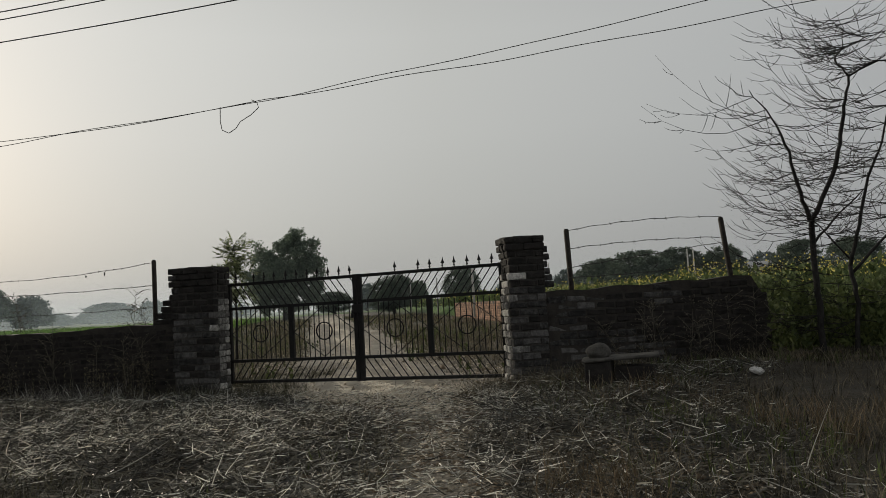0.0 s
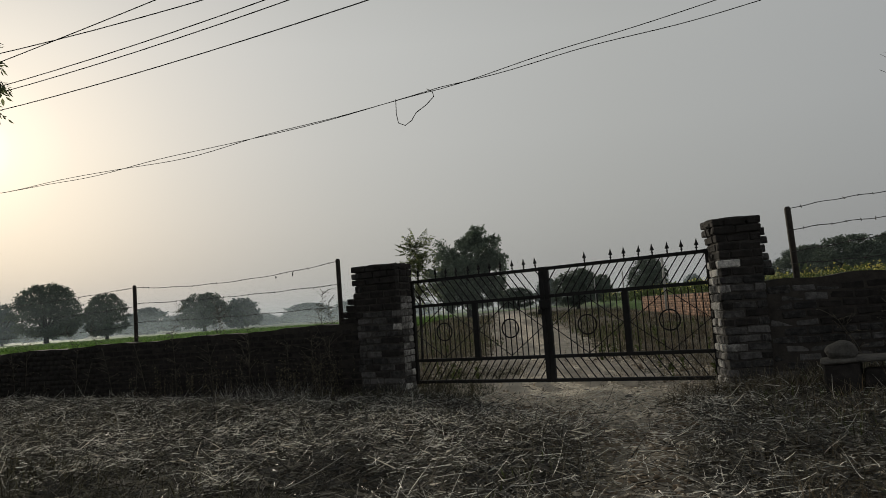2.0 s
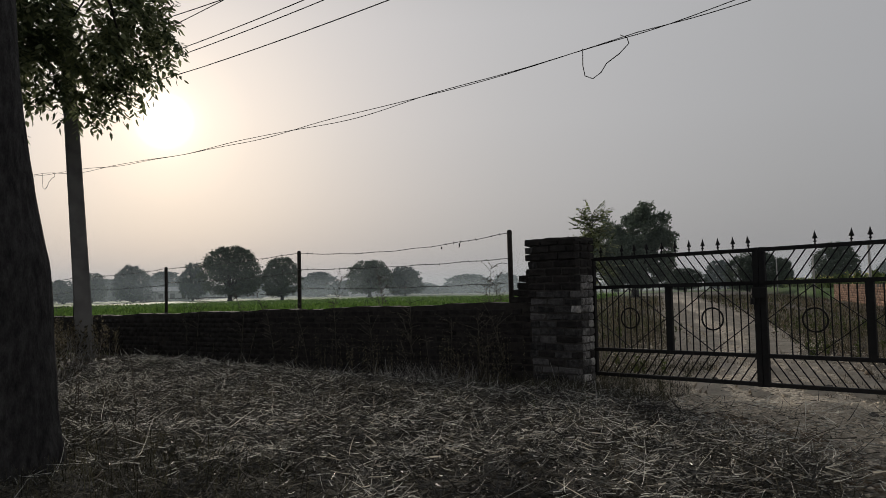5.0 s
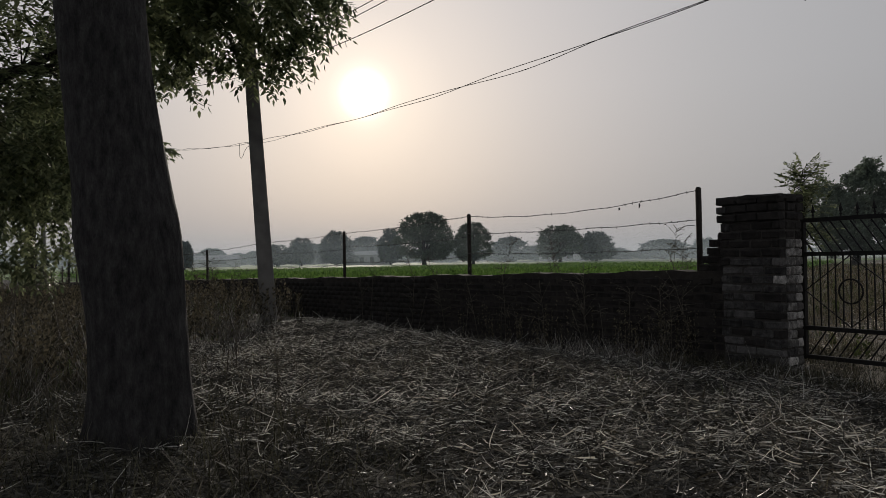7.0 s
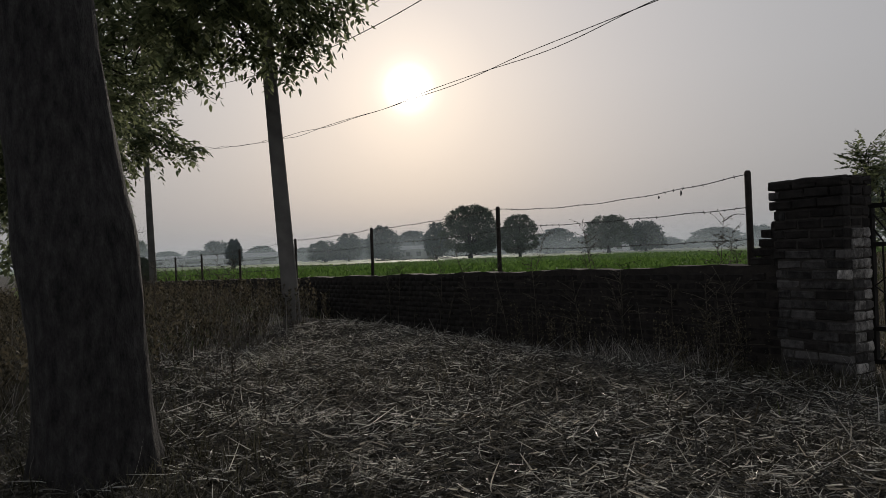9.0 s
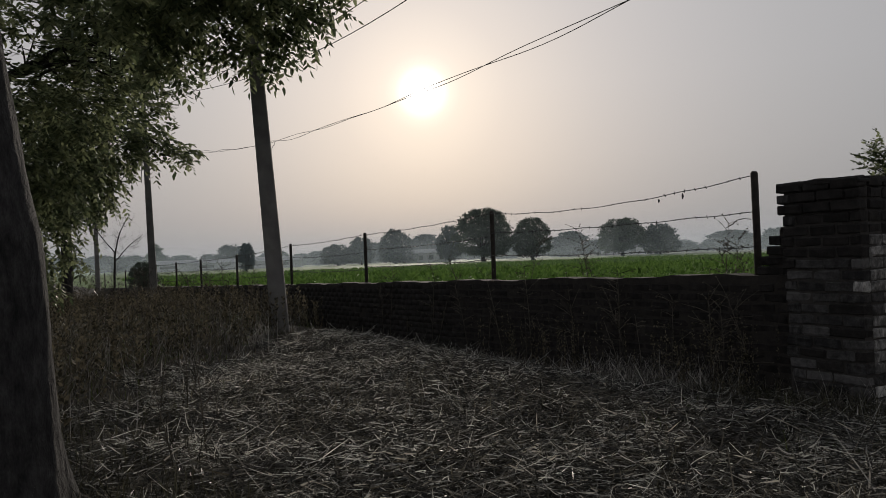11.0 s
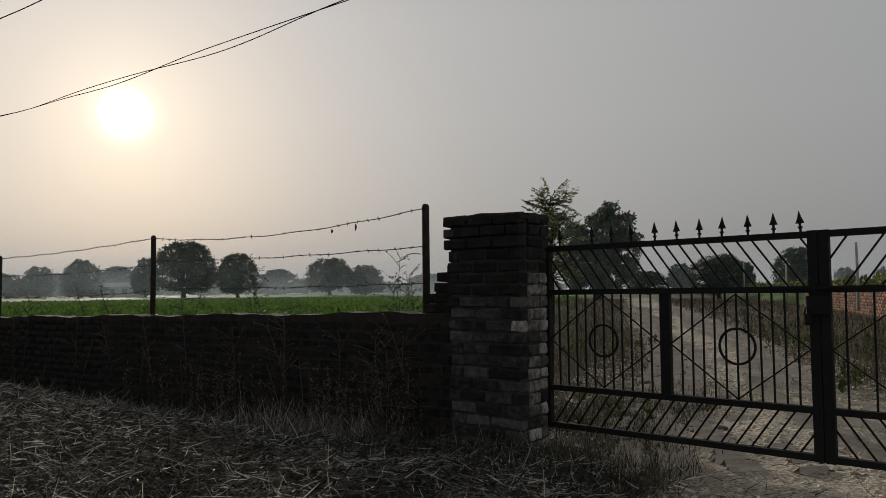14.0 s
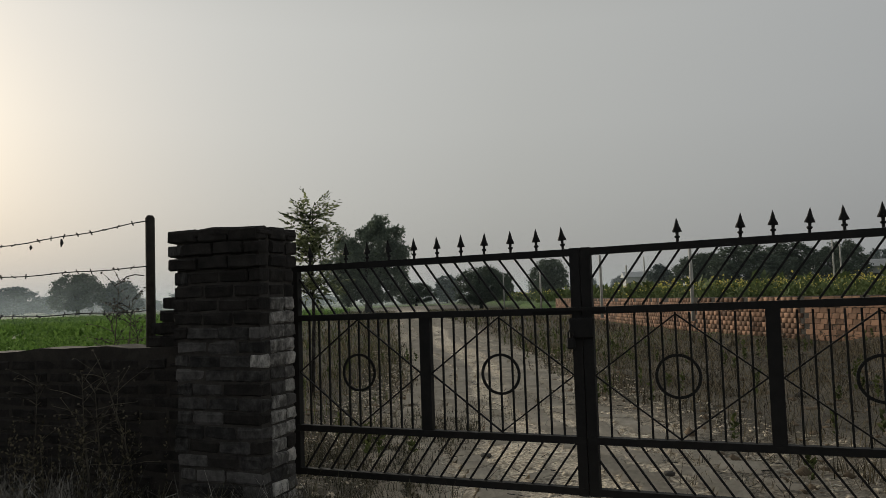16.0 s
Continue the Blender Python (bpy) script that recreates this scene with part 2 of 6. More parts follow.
def tube(bm, pts, radii, n=8, cap=True, wobble=0.0):
    """A tapered round limb through pts."""
    pts = [Vector(p) for p in pts]
    rings = []
    side = Vector((1, 0, 0))
    for i, p in enumerate(pts):
        way = (pts[min(i + 1, len(pts) - 1)] - pts[max(i - 1, 0)]).normalized()
        side = (side - way * side.dot(way))
        if side.length < 1e-3:
            side = way.orthogonal()
        side.normalize()
        up = way.cross(side)
        ring = []
        for k in range(n):
            a = 2 * math.pi * k / n
            r = radii[i]
            if wobble:
                r *= 1 + wobble * noise.noise(Vector((math.cos(a) * 1.3, math.sin(a) * 1.3, i * 0.35)) + p * 0.3)
            ring.append(bm.verts.new(p + (side * math.cos(a) + up * math.sin(a)) * r))
        rings.append(ring)
    for r0, r1 in zip(rings, rings[1:]):
        for k in range(n):
            f = bm.faces.new((r0[k], r0[(k + 1) % n], r1[(k + 1) % n], r1[k]))
            f.smooth = True
    if cap:
        bm.faces.new(rings[0][::-1])
        bm.faces.new(rings[-1])
    return bm


# ---- ground ----
TRACK = [(3.3, -14.0, 1.0), (2.95, -6.0, 0.4), (2.35, -4.0, 0.38), (1.85, -2.4, 0.5), (0.2, 0.0, 1.5), (-0.9, 2.0, 1.4), (-2.35, 5.0, 1.05), (-4.2, 9.0, 1.15),
         (-8.3, 17.0, 1.4), (-19.7, 39.0, 1.5), (-38.0, 74.0, 1.6), (-60.0, 120.0, 1.6)]   # x, y, half width
RED_WALL = [(4.4, 12.0), (1.6, 15.4), (-1.2, 19.6), (-4.2, 25.5), (-8.0, 34.5), (-12.5, 45.0)]


def wall_line(x):
    return -0.28 + 0.073 * (x + 3.0)


def to_track(x, y):
    """How far outside the trodden track a place lies (negative on it)."""
    best = np.full(np.shape(x), 1e9)
    for (x0, y0, w0), (x1, y1, w1) in zip(TRACK, TRACK[1:]):
        dx, dy = x1 - x0, y1 - y0
        k = np.clip(((x - x0) * dx + (y - y0) * dy) / (dx * dx + dy * dy), 0, 1)
        best = np.minimum(best, np.hypot(x - x0 - k * dx, y - y0 - k * dy) - (w0 + k * (w1 - w0)))
    return best


def red_side(x, y):
    """True on the far side (right) of the red field wall."""
    best, side = np.full(np.shape(x), 1e9), np.zeros(np.shape(x), bool)
    for (x0, y0), (x1, y1) in zip([(14.0, 2.0)] + RED_WALL, RED_WALL + [(-60.0, 150.0)]):
        dx, dy = x1 - x0, y1 - y0
        k = np.clip(((x - x0) * dx + (y - y0) * dy) / (dx * dx + dy * dy), 0, 1)
        d = np.hypot(x - x0 - k * dx, y - y0 - k * dy)
        cr = dx * (y - y0) - dy * (x - x0)
        side = np.where(d < best, cr < 0, side)
        best = np.minimum(best, d)
    return side, best


def left_of_track(x, y):
    return x < np.interp(y, [r[1] for r in TRACK], [r[0] for r in TRACK])


def waves(x, y, f, seed):
    return (np.sin(x * f + seed) * np.cos(y * f * 0.83 - seed * 2) + np.sin((x + y) * f * 0.61 + seed * 3) * np.cos((x - y) * f * 0.47 + seed)) * 0.5


def height(x, y):
    """Height of the ground: flat fields, a straw ridge before the wall, a bank on the right."""
    x, y = np.asarray(x, float), np.asarray(y, float)
    near = np.exp(-((x - 0) ** 2 + (y + 2) ** 2) / 400.0)
    bank = 0.24 / (1 + np.exp(-(x - 2.9) * 2.0)) * np.exp(-((y + 0.3) / 2.4) ** 2)
    rise = 0.22 * np.exp(-((x + 12.5) / 2.6) ** 2 - ((y + 3.4) / 1.6) ** 2)
    ridge = 0.09 * np.exp(-((y + 2.0) / 0.65) ** 2) / (1 + np.exp((x + 2.0) * 2.5)) * np.exp(-np.maximum(0, -9 - x) ** 2 / 8)
    ditch = -0.16 * np.exp(-((y - wall_line(x) + 0.45) / 0.55) ** 2) / (1 + np.exp((x + 2.9) * 4))
    rut = -0.035 * np.exp(-(np.maximum(0, to_track(x, y) + 0.3) / 0.5) ** 2) * (np.abs(y) < 60)
    side, d = red_side(x, y)
    back = np.clip((y - 0.9 - 0.36 * (x - 2.5)) / 1.6, 0, 1) * (x > 2.2) * np.clip((x - 2.2) / 2.0, 0, 1)
    field = 0.5 * np.maximum(np.where(side, np.clip((d - 0.15) / 0.4, 0, 1), 0.0), back * (y < 60))
    lump = 0.025 * waves(x, y, 1.9, 0.3) + 0.034 * waves(x, y, 4.3, 1.2) + 0.022 * waves(x, y, 9.0, 2.2)
    return np.maximum(bank, field) + rise + ridge + ditch + (rut + lump) * near


def make_ground():
    ax = np.concatenate([-np.geomspace(2500, 40, 50), np.arange(-39.5, -16, 0.45), np.arange(-15.84, 9, 0.13), np.geomspace(9.2, 2500, 50)])
    ay = np.concatenate([-np.geomspace(2500, 12, 30), np.arange(-11.84, 16, 0.13), np.arange(16.3, 70, 0.7), np.geomspace(71, 2500, 46)])
    X, Y = np.meshgrid(ax, ay)
    x, y = X.ravel(), Y.ravel()
    nx, ny = len(ax), len(ay)
    i = (np.arange(ny - 1)[:, None] * nx + np.arange(nx - 1)).ravel()
    ob = part_np("ground", np.stack([x, y, height(x, y)], 1), np.stack([i, i + 1, i + nx + 1, i + nx], 1), M_GROUND)
    ob.data.polygons.foreach_set("use_smooth", np.ones(len(ob.data.polygons), bool))
    d = to_track(x, y)
    track = 1 / (1 + np.exp((d + 0.1 + 0.35 * waves(x, y, 1.3, 0.7)) * 4.5)) * np.where(y < -0.3, 0.34 + 0.40 * np.clip((y + 2.0) / 1.5, 0, 1) - 0.14 * waves(x, y, 2.3, 1.9), 1.0 - 0.45 * np.exp(-((y - 2.2) / 2.6) ** 2) / (1 + np.exp(-(x - 0.35 - 0.35 * waves(x, y, 1.9, 0.2)) * 5)))
    side, rd = red_side(x, y)
    track = np.maximum(track, np.where((y > 0.1) & ~side & ~left_of_track(x, y), (0.2 + 0.3 * waves(x, y, 1.6, 2.8)) * np.exp(-np.maximum(d, 0) / 4.0), 0.0))
    crop = np.where((y > wall_line(x) + 0.4) & left_of_track(x, y) & ~side, 1 / (1 + np.exp(-(d - 5.5 - 0.01 * y) * 1.2)), 0.0)
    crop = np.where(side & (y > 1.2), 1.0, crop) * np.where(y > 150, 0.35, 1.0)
    for name, values in (("track", track), ("crop", crop)):
        at = ob.data.attributes.new(name, "FLOAT", "POINT")
        at.data.foreach_set("value", values.astype(np.float32))
    return tagged(ob, "dry dusty soil with a trodden sandy track and green fields beyond", "ground", kind="structure")


def ground_material():
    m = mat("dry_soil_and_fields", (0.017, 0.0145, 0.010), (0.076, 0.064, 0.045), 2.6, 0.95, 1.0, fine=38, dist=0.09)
    t = m.node_tree
    p = t.nodes["Principled BSDF"]
    col = p.inputs["Base Color"].links[0].from_socket
    noise_out = [n for n in t.nodes if n.type == "TEX_NOISE"][1].outputs["Fac"]
    grain = t.nodes.new("ShaderNodeMapRange")
    grain.inputs["From Min"].default_value, grain.inputs["From Max"].default_value = 0.36, 0.66
    link(t, noise_out, grain.inputs["Value"])
    noise_out = grain.outputs[0]
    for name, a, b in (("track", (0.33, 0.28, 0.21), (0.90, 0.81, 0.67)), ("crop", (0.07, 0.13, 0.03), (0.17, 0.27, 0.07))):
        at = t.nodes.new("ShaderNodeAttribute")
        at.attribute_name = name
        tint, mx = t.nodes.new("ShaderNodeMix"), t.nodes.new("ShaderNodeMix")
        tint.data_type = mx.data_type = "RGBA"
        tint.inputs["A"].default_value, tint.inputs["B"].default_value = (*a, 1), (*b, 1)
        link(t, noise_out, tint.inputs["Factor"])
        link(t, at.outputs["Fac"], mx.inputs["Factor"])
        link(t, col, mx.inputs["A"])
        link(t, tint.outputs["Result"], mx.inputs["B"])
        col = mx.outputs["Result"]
    link(t, col, p.inputs["Base Color"])
    p.inputs["Roughness"].default_value = 0.72
    return m


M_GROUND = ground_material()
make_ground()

# ---- brickwork ----


def brick_mesh(seed, l=0.222, d=0.105, h=0.0735, material=M_BRICK):
    """One worn brick, its middle at the origin."""
    rng = random.Random(seed)
    bm = bmesh.new()
    box(bm, -l / 2, l / 2, -d / 2, d / 2, -h / 2, h / 2, 0.011)
    for v in bm.verts:
        v.co += Vector([rng.uniform(-1, 1) * 0.0065 for _ in range(3)])
    me = bpy.data.meshes.new("brick")
    bm.to_mesh(me)
    bm.free()
    me.materials.append(material)
    return me


BRICKS = [brick_mesh(k) for k in range(6)]
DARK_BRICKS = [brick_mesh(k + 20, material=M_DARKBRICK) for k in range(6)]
PALE_BRICKS = [brick_mesh(k + 40, material=M_PALEBRICK) for k in range(6)]
brick_rng = random.Random(5)


def lay_brick(parent, x, y, z, yaw=0.0, sx=1.0, sy=1.0, kit=BRICKS):
    ob = new("brick", brick_rng.choice(kit))
    ob.parent = parent
    ob.location = (x, y, z)
    ob.rotation_euler = (brick_rng.gauss(0, 0.018), brick_rng.gauss(0, 0.018), yaw + brick_rng.gauss(0, 0.035) + brick_rng.choice((0, math.pi)))
    ob.scale = (sx, sy, brick_rng.uniform(0.95, 1.04))
    return ob


def brick_pillar(label, at, yaw, w, d, top, worn_side, cap):
    """A brick gate pillar, w along its front and d deep, front-left corner at its origin."""
    pil = empty("gate_pillar", label, "pillar", at, "brick gate pillars")
    pil.rotation_euler = (0, 0, yaw)
    part("mortar_core", box(bmesh.new(), 0.032, w - 0.014, 0.014, d - 0.014, -0.25, top - 0.03), M_MORTAR, pil)
    c, n = 0.086, int(top / 0.086)
    for k in range(-2, n):
        z = top - (n - k - 0.5) * c
        out = 0.022 if k >= n - cap else 0.0
        wear = 0.0 if k >= n - cap else brick_rng.choice((0, 0.0, 0.01, 0.03, 0.05)) * worn_side
        a, b = -out + wear, w + out * 0.4
        cuts = [a]
        x = a + (0.115 if k % 2 else 0.23)
        while x < b - 0.07:
            cuts.append(x)
            x += 0.23
        cuts.append(b)
        for x0, x1 in zip(cuts, cuts[1:]):
            for yy in (-out + 0.0525, d + out - 0.0525):
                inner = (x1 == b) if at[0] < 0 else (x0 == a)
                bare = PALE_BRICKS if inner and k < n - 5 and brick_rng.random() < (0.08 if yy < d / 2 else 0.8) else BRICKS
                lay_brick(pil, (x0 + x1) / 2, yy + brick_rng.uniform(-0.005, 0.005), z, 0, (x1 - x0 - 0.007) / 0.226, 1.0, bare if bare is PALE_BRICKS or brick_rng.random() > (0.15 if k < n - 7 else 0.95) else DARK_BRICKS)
        rest = d - 0.21
        if rest > 0.05:
            m = max(1, round(rest / 0.16))
            for j in range(m):
                yy = 0.105 + rest * (j + 0.5) / m
                for xx in (a + 0.0525, b - 0.0525):
                    # Paler bricks on the face towards the gate paint its brighter sky light.
                    sky_lit = k < n - 5 and (xx > w / 2) == (at[0] < 0) and brick_rng.random() < 0.75
                    lay_brick(pil, xx + brick_rng.uniform(-0.007, 0.007), yy, z, math.pi / 2, (rest / m - 0.007) / 0.226, 1.0, PALE_BRICKS if sky_lit else BRICKS if k < n - 7 else DARK_BRICKS)
    bm = bmesh.new()
    box(bm, -0.02, w + 0.01, -0.02, d + 0.02, top - 0.05, top + 0.004, 0.012)
    bmesh.ops.subdivide_edges(bm, edges=bm.edges, cuts=3, use_grid_fill=True)
    for v in bm.verts:
        k = 1 - ((v.co.x - w / 2) / w * 1.8) ** 2 * 0.5
        v.co.z = top - 0.05 + (v.co.z - top + 0.05) * k + 0.008 * noise.noise(v.co * 8)
        v.co += Vector(noise.noise_vector(v.co * 11)) * 0.006
    part("mud_cap", bm, M_DARKBRICK, pil, "worn rounded mud capping")
    return pil


left_pillar = brick_pillar("weathered brick gate pillar with a crumbling edge", (-2.46, -0.62, 0), 0.03, 0.665, 0.37, 1.71, 1.0, 3)
right_pillar = brick_pillar("weathered brick gate pillar beside the right gate leaf", (2.14, -0.47, 0), radians(26), 0.46, 0.46, 1.80, 0.4, 2)


def wall_bricks(parent, x0, x1, line, yaw, base, top, name="brick", limit=300, kit=BRICKS, jag=0.5):
    """Courses on the near face of a wall that runs along x: single bricks, then one joined rest."""
    rng = random.Random(int(abs(x0 * 100)))
    rest_v, rest_f = [], []
    count = 0
    cube = np.array([(i, j, k) for i in (-.5, .5) for j in (-.5, .5) for k in (-.5, .5)])
    quads = np.array([(0, 1, 3, 2), (4, 6, 7, 5), (0, 4, 5, 1), (2, 3, 7, 6), (0, 2, 6, 4), (1, 5, 7, 3)])
    step = 0.232 if x1 > x0 else -0.232
    cols = int(abs(x1 - x0) / 0.232)
    for i in range(cols):
        for k in range(60):
            x = x0 + step * (i + 0.5 + (0.5 if k % 2 else 0))
            z = base(x) + 0.043 + k * 0.086
            lid = top(x)
            if z > lid - 0.05:
                break
            if z > lid - 0.12 and rng.random() < 0.12 * jag:
                continue
            sx = rng.choice((1, 1, 1, 0.97))
            y = line(x) + (rng.uniform(-0.004, 0.004) if kit is DARK_BRICKS else rng.uniform(-0.012, 0.008))
            if count < limit:
                lay_brick(parent, x, y, z, yaw, sx, 1.0, kit if kit is DARK_BRICKS or noise.noise(Vector((x * 1.6, z * 1.9, 3.0))) > 0.0 + 0.3 * (x - 1.0) else DARK_BRICKS)
                count += 1
            else:
                v = (cube * (0.224 * sx, 0.105, 0.082) + rng.uniform(-0.003, 0.003))
                ca, sa = math.cos(yaw), math.sin(yaw)
                v = np.stack([v[:, 0] * ca - v[:, 1] * sa + x, v[:, 0] * sa + v[:, 1] * ca + y, v[:, 2] + z], 1)
                rest_f.append(quads + 8 * len(rest_v))
                rest_v.append(v)
    if rest_v:
        tagged(part_np("brick_courses", np.concatenate(rest_v), np.concatenate(rest_f), M_DARKBRICK, parent), kind="stuff")


def top_left(x):
    return 0.965 + 0.0185 * (x + 3) + 0.012 * math.sin(x * 3.1) + 0.008 * math.sin(x * 11)


def sheet_core(name, xs, line, thick, bot, top, material, parent=None):
    """The mortar body of a wall, following its line and its uneven top."""
    bm = bmesh.new()
    rings = []
    for x in xs:
        y = line(x)
        rings.append([bm.verts.new(p) for p in ((x, y, bot), (x, y + thick, bot), (x, y + thick, top(x)), (x, y, top(x)))])
    for r0, r1 in zip(rings, rings[1:]):
        for k in range(4):
            bm.faces.new((r0[k], r0[(k + 1) % 4], r1[(k + 1) % 4], r1[k]))
    bm.faces.new(rings[0])
    bm.faces.new(rings[-1][::-1])
    bmesh.ops.recalc_face_normals(bm, faces=bm.faces)
    return part(name, bm, material, parent)


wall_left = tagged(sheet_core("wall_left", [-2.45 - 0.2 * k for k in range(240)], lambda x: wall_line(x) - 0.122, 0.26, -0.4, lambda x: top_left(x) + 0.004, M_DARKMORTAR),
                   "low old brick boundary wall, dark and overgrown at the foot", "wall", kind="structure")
RW_AT, RW_YAW = Vector((2.52, -0.2, 0)), radians(20)
wall_right = tagged(sheet_core("wall_right", [0.05 * k for k in range(0, 55)], lambda x: -0.01, 0.24, -0.3, lambda x: 1.12 + 0.03 * x + 0.012 * math.sin(x * 9) - (0.35 * max(0, x - 2.5) / 0.2), M_DARKMORTAR),
                    "low brick boundary wall with dry creeper, broken at its end", "wall", kind="structure")
wall_right.location, wall_right.rotation_euler = RW_AT, (0, 0, RW_YAW)

# ---- gate ----


def iron(name, parent, shapes, label=""):
    bm = bmesh.new()
    for f, *args in shapes:
        f(bm, *args)
    return part(name, bm, M_IRON, parent, label)


def spike_mesh():
    """A cast spear point: collar, flared barbs and a pointed blade."""
    bm = bmesh.new()
    rows = [(0.0, 0.008, 0.008), (0.018, 0.008, 0.008), (0.022, 0.015, 0.011), (0.03, 0.015, 0.011), (0.034, 0.008, 0.007), (0.05, 0.009, 0.007), (0.052, 0.026, 0.008),
            (0.062, 0.024, 0.009), (0.085, 0.014, 0.009), (0.115, 0.006, 0.005), (0.13, 0.001, 0.001)]
    rings = []
    for z, rx, ry in rows:
        rings.append([bm.verts.new((math.cos(a) * rx, math.sin(a) * ry, z)) for a in [math.pi * k / 4 for k in range(8)]])
    for r0, r1 in zip(rings, rings[1:]):
        for k in range(8):
            bm.faces.new((r0[k], r0[(k + 1) % 8], r1[(k + 1) % 8], r1[k]))
    me = bpy.data.meshes.new("spike")
    bm.to_mesh(me)
    bm.free()
    me.materials.append(M_IRON)
    return me


SPIKE = spike_mesh()
RAILS = (0.125, 0.41, 1.14, 1.476)


def ring_shape(bm, x, z, r, w=0.009):
    pts = [(x + r * math.cos(a), 0.0, z + r * math.sin(a)) for a in [2 * math.pi * k / 28 for k in range(29)]]
    for a, b in zip(pts, pts[1:]):
        bar(bm, a, b, w, 0.016)


def gate_leaf(label, x0, x1, spikes, lean_top, slope):
    """One leaf between x0 and x1: four rails, stiles, upright and slanting rods, diamonds and rings."""
    leaf = empty("gate_leaf", label, "gate", (0, 0, 0), "iron gate leaves")

    def z_at(x, z):
        return z + slope * x * (z / 1.5)
    for z, h in zip(RAILS, (0.05, 0.055, 0.06, 0.05)):
        iron("rail", leaf, [(bar, (x0, 0, z_at(x0, z)), (x1, 0, z_at(x1, z)), h, 0.04)])
    xm = (x0 + x1) / 2
    for x, w in ((x0 + 0.028, 0.056), (x1 - 0.028, 0.056)):
        iron("stile", leaf, [(box, x - w / 2, x + w / 2, -0.024, 0.024, 0.1, z_at(x, 1.5))])
    iron("stile", leaf, [(box, xm - 0.036, xm + 0.036, -0.022, 0.022, RAILS[1], RAILS[2])])
    lo, hi = RAILS[1] + 0.026, RAILS[2] - 0.028
    for a, b in ((x0 + 0.056, xm - 0.036), (xm + 0.036, x1 - 0.056)):
        c, zc = (a + b) / 2, (lo + hi) / 2
        n = 12
        for k in range(1, n):
            if x0 > 0 and k == 2 and a < 0.5:
                continue
            x = a + (b - a) * k / n
            iron("rod", leaf, [(bar, (x, 0.004, lo - 0.01), (x + 0.004 * math.sin(k * 7 + a), 0.004, hi + 0.01), 0.011, 0.011)])
        iron("diamond", leaf, [(bar, p, q, 0.012, 0.008) for p, q in (((a, -0.008, zc), (c, -0.008, hi)), ((c, -0.008, hi), (b, -0.008, zc)), ((b, -0.008, zc), (c, -0.008, lo)), ((c, -0.008, lo), (a, -0.008, zc)))])
        iron("ring", leaf, [(ring_shape, c, zc, 0.115)])
    for za, zb, lean in ((RAILS[2] + 0.03, RAILS[3] - 0.022, lean_top), (RAILS[0] + 0.022, RAILS[1] - 0.026, -lean_top)):
        run = (zb - za) * 0.76
        x = x0 + 0.056 - run
        while x < x1 + run:
            p, q = (x, za), (x + lean * run, zb)
            ks = [0.0, 1.0]
            for lim in (x0 + 0.05, x1 - 0.05):
                if (p[0] - lim) * (q[0] - lim) < 0:
                    k = (lim - p[0]) / (q[0] - p[0])
                    mid = p[0] + (q[0] - p[0]) * k * 0.5
                    if x0 < mid < x1:
                        ks[1] = min(ks[1], k)
                    else:
                        ks[0] = max(ks[0], k)
            xa, xb = p[0] + (q[0] - p[0]) * ks[0], p[0] + (q[0] - p[0]) * ks[1]
            if x0 < (xa + xb) / 2 < x1 and abs(xa - xb) > 0.03:
                a3 = (xa, 0.004, za + (zb - za) * ks[0] - (0.008 if ks[0] == 0 else 0) + slope * xa * 0.8)
                b3 = (xb, 0.004, za + (zb - za) * ks[1] + (0.008 if ks[1] == 1 else 0) + slope * xb * 0.8)
                iron("slant_rod", leaf, [(bar, a3, b3, 0.011, 0.011)])
            x += 0.098
    for x in spikes:
        sp = new("spike", SPIKE)
        sp.parent = leaf
        sp.location = (x, 0, z_at(x, 1.498))
        sp.rotation_euler = (brick_rng.gauss(0, 0.03), brick_rng.gauss(0, 0.03), 0)
    return leaf


leaf_l = gate_leaf("black iron gate leaf with spear points and ring panels, shut", -1.985, -0.004, (-1.84, -1.56, -1.40, -1.24, -1.06, -0.90, -0.74, -0.59, -0.42, -0.26, -0.10), -1, 0.006)
leaf_r = gate_leaf("black iron gate leaf with several spear points missing, shut", 0.004, 1.985, (0.54, 0.86, 1.02, 1.19, 1.35, 1.52, 1.68, 1.84), 1, 0.012)
lock = empty("gate_latch", "heavy black iron latch box with a padlock on the gate", "latch", (0, 0, 0))
iron("latch_plate", lock, [(box, -0.075, 0.07, -0.05, -0.026, 0.985, 1.10, 0.008)])
iron("bolt", lock, [(bar, (-0.3, -0.036, 1.150), (0.14, -0.036, 1.150), 0.02, 0.02)])
padlock = iron("padlock", lock, [(box, -0.085, -0.035, -0.075, -0.05, 0.925, 0.99, 0.01)])
iron("shackle", padlock, [(tube, [(-0.075, -0.062, 0.985), (-0.074, -0.062, 1.02), (-0.06, -0.062, 1.035), (-0.046, -0.062, 1.02), (-0.045, -0.062, 0.985)], [0.005] * 5, 6)])

# ---- fences, poles, overhead wires ----


def fence_post(x, y, z0, z1, lean, label):
    ob = part("fence_post", tube(bmesh.new(), [(0, 0, z0), (lean * 0.5, 0.004, (z0 + z1) / 2), (lean, 0, z1 - 0.02), (lean, 0, z1)], [0.033, 0.032, 0.032, 0.02], 8), M_RUST)
    ob.location = (x, y, 0)
    return tagged(ob, label, "fence post", "fence posts")


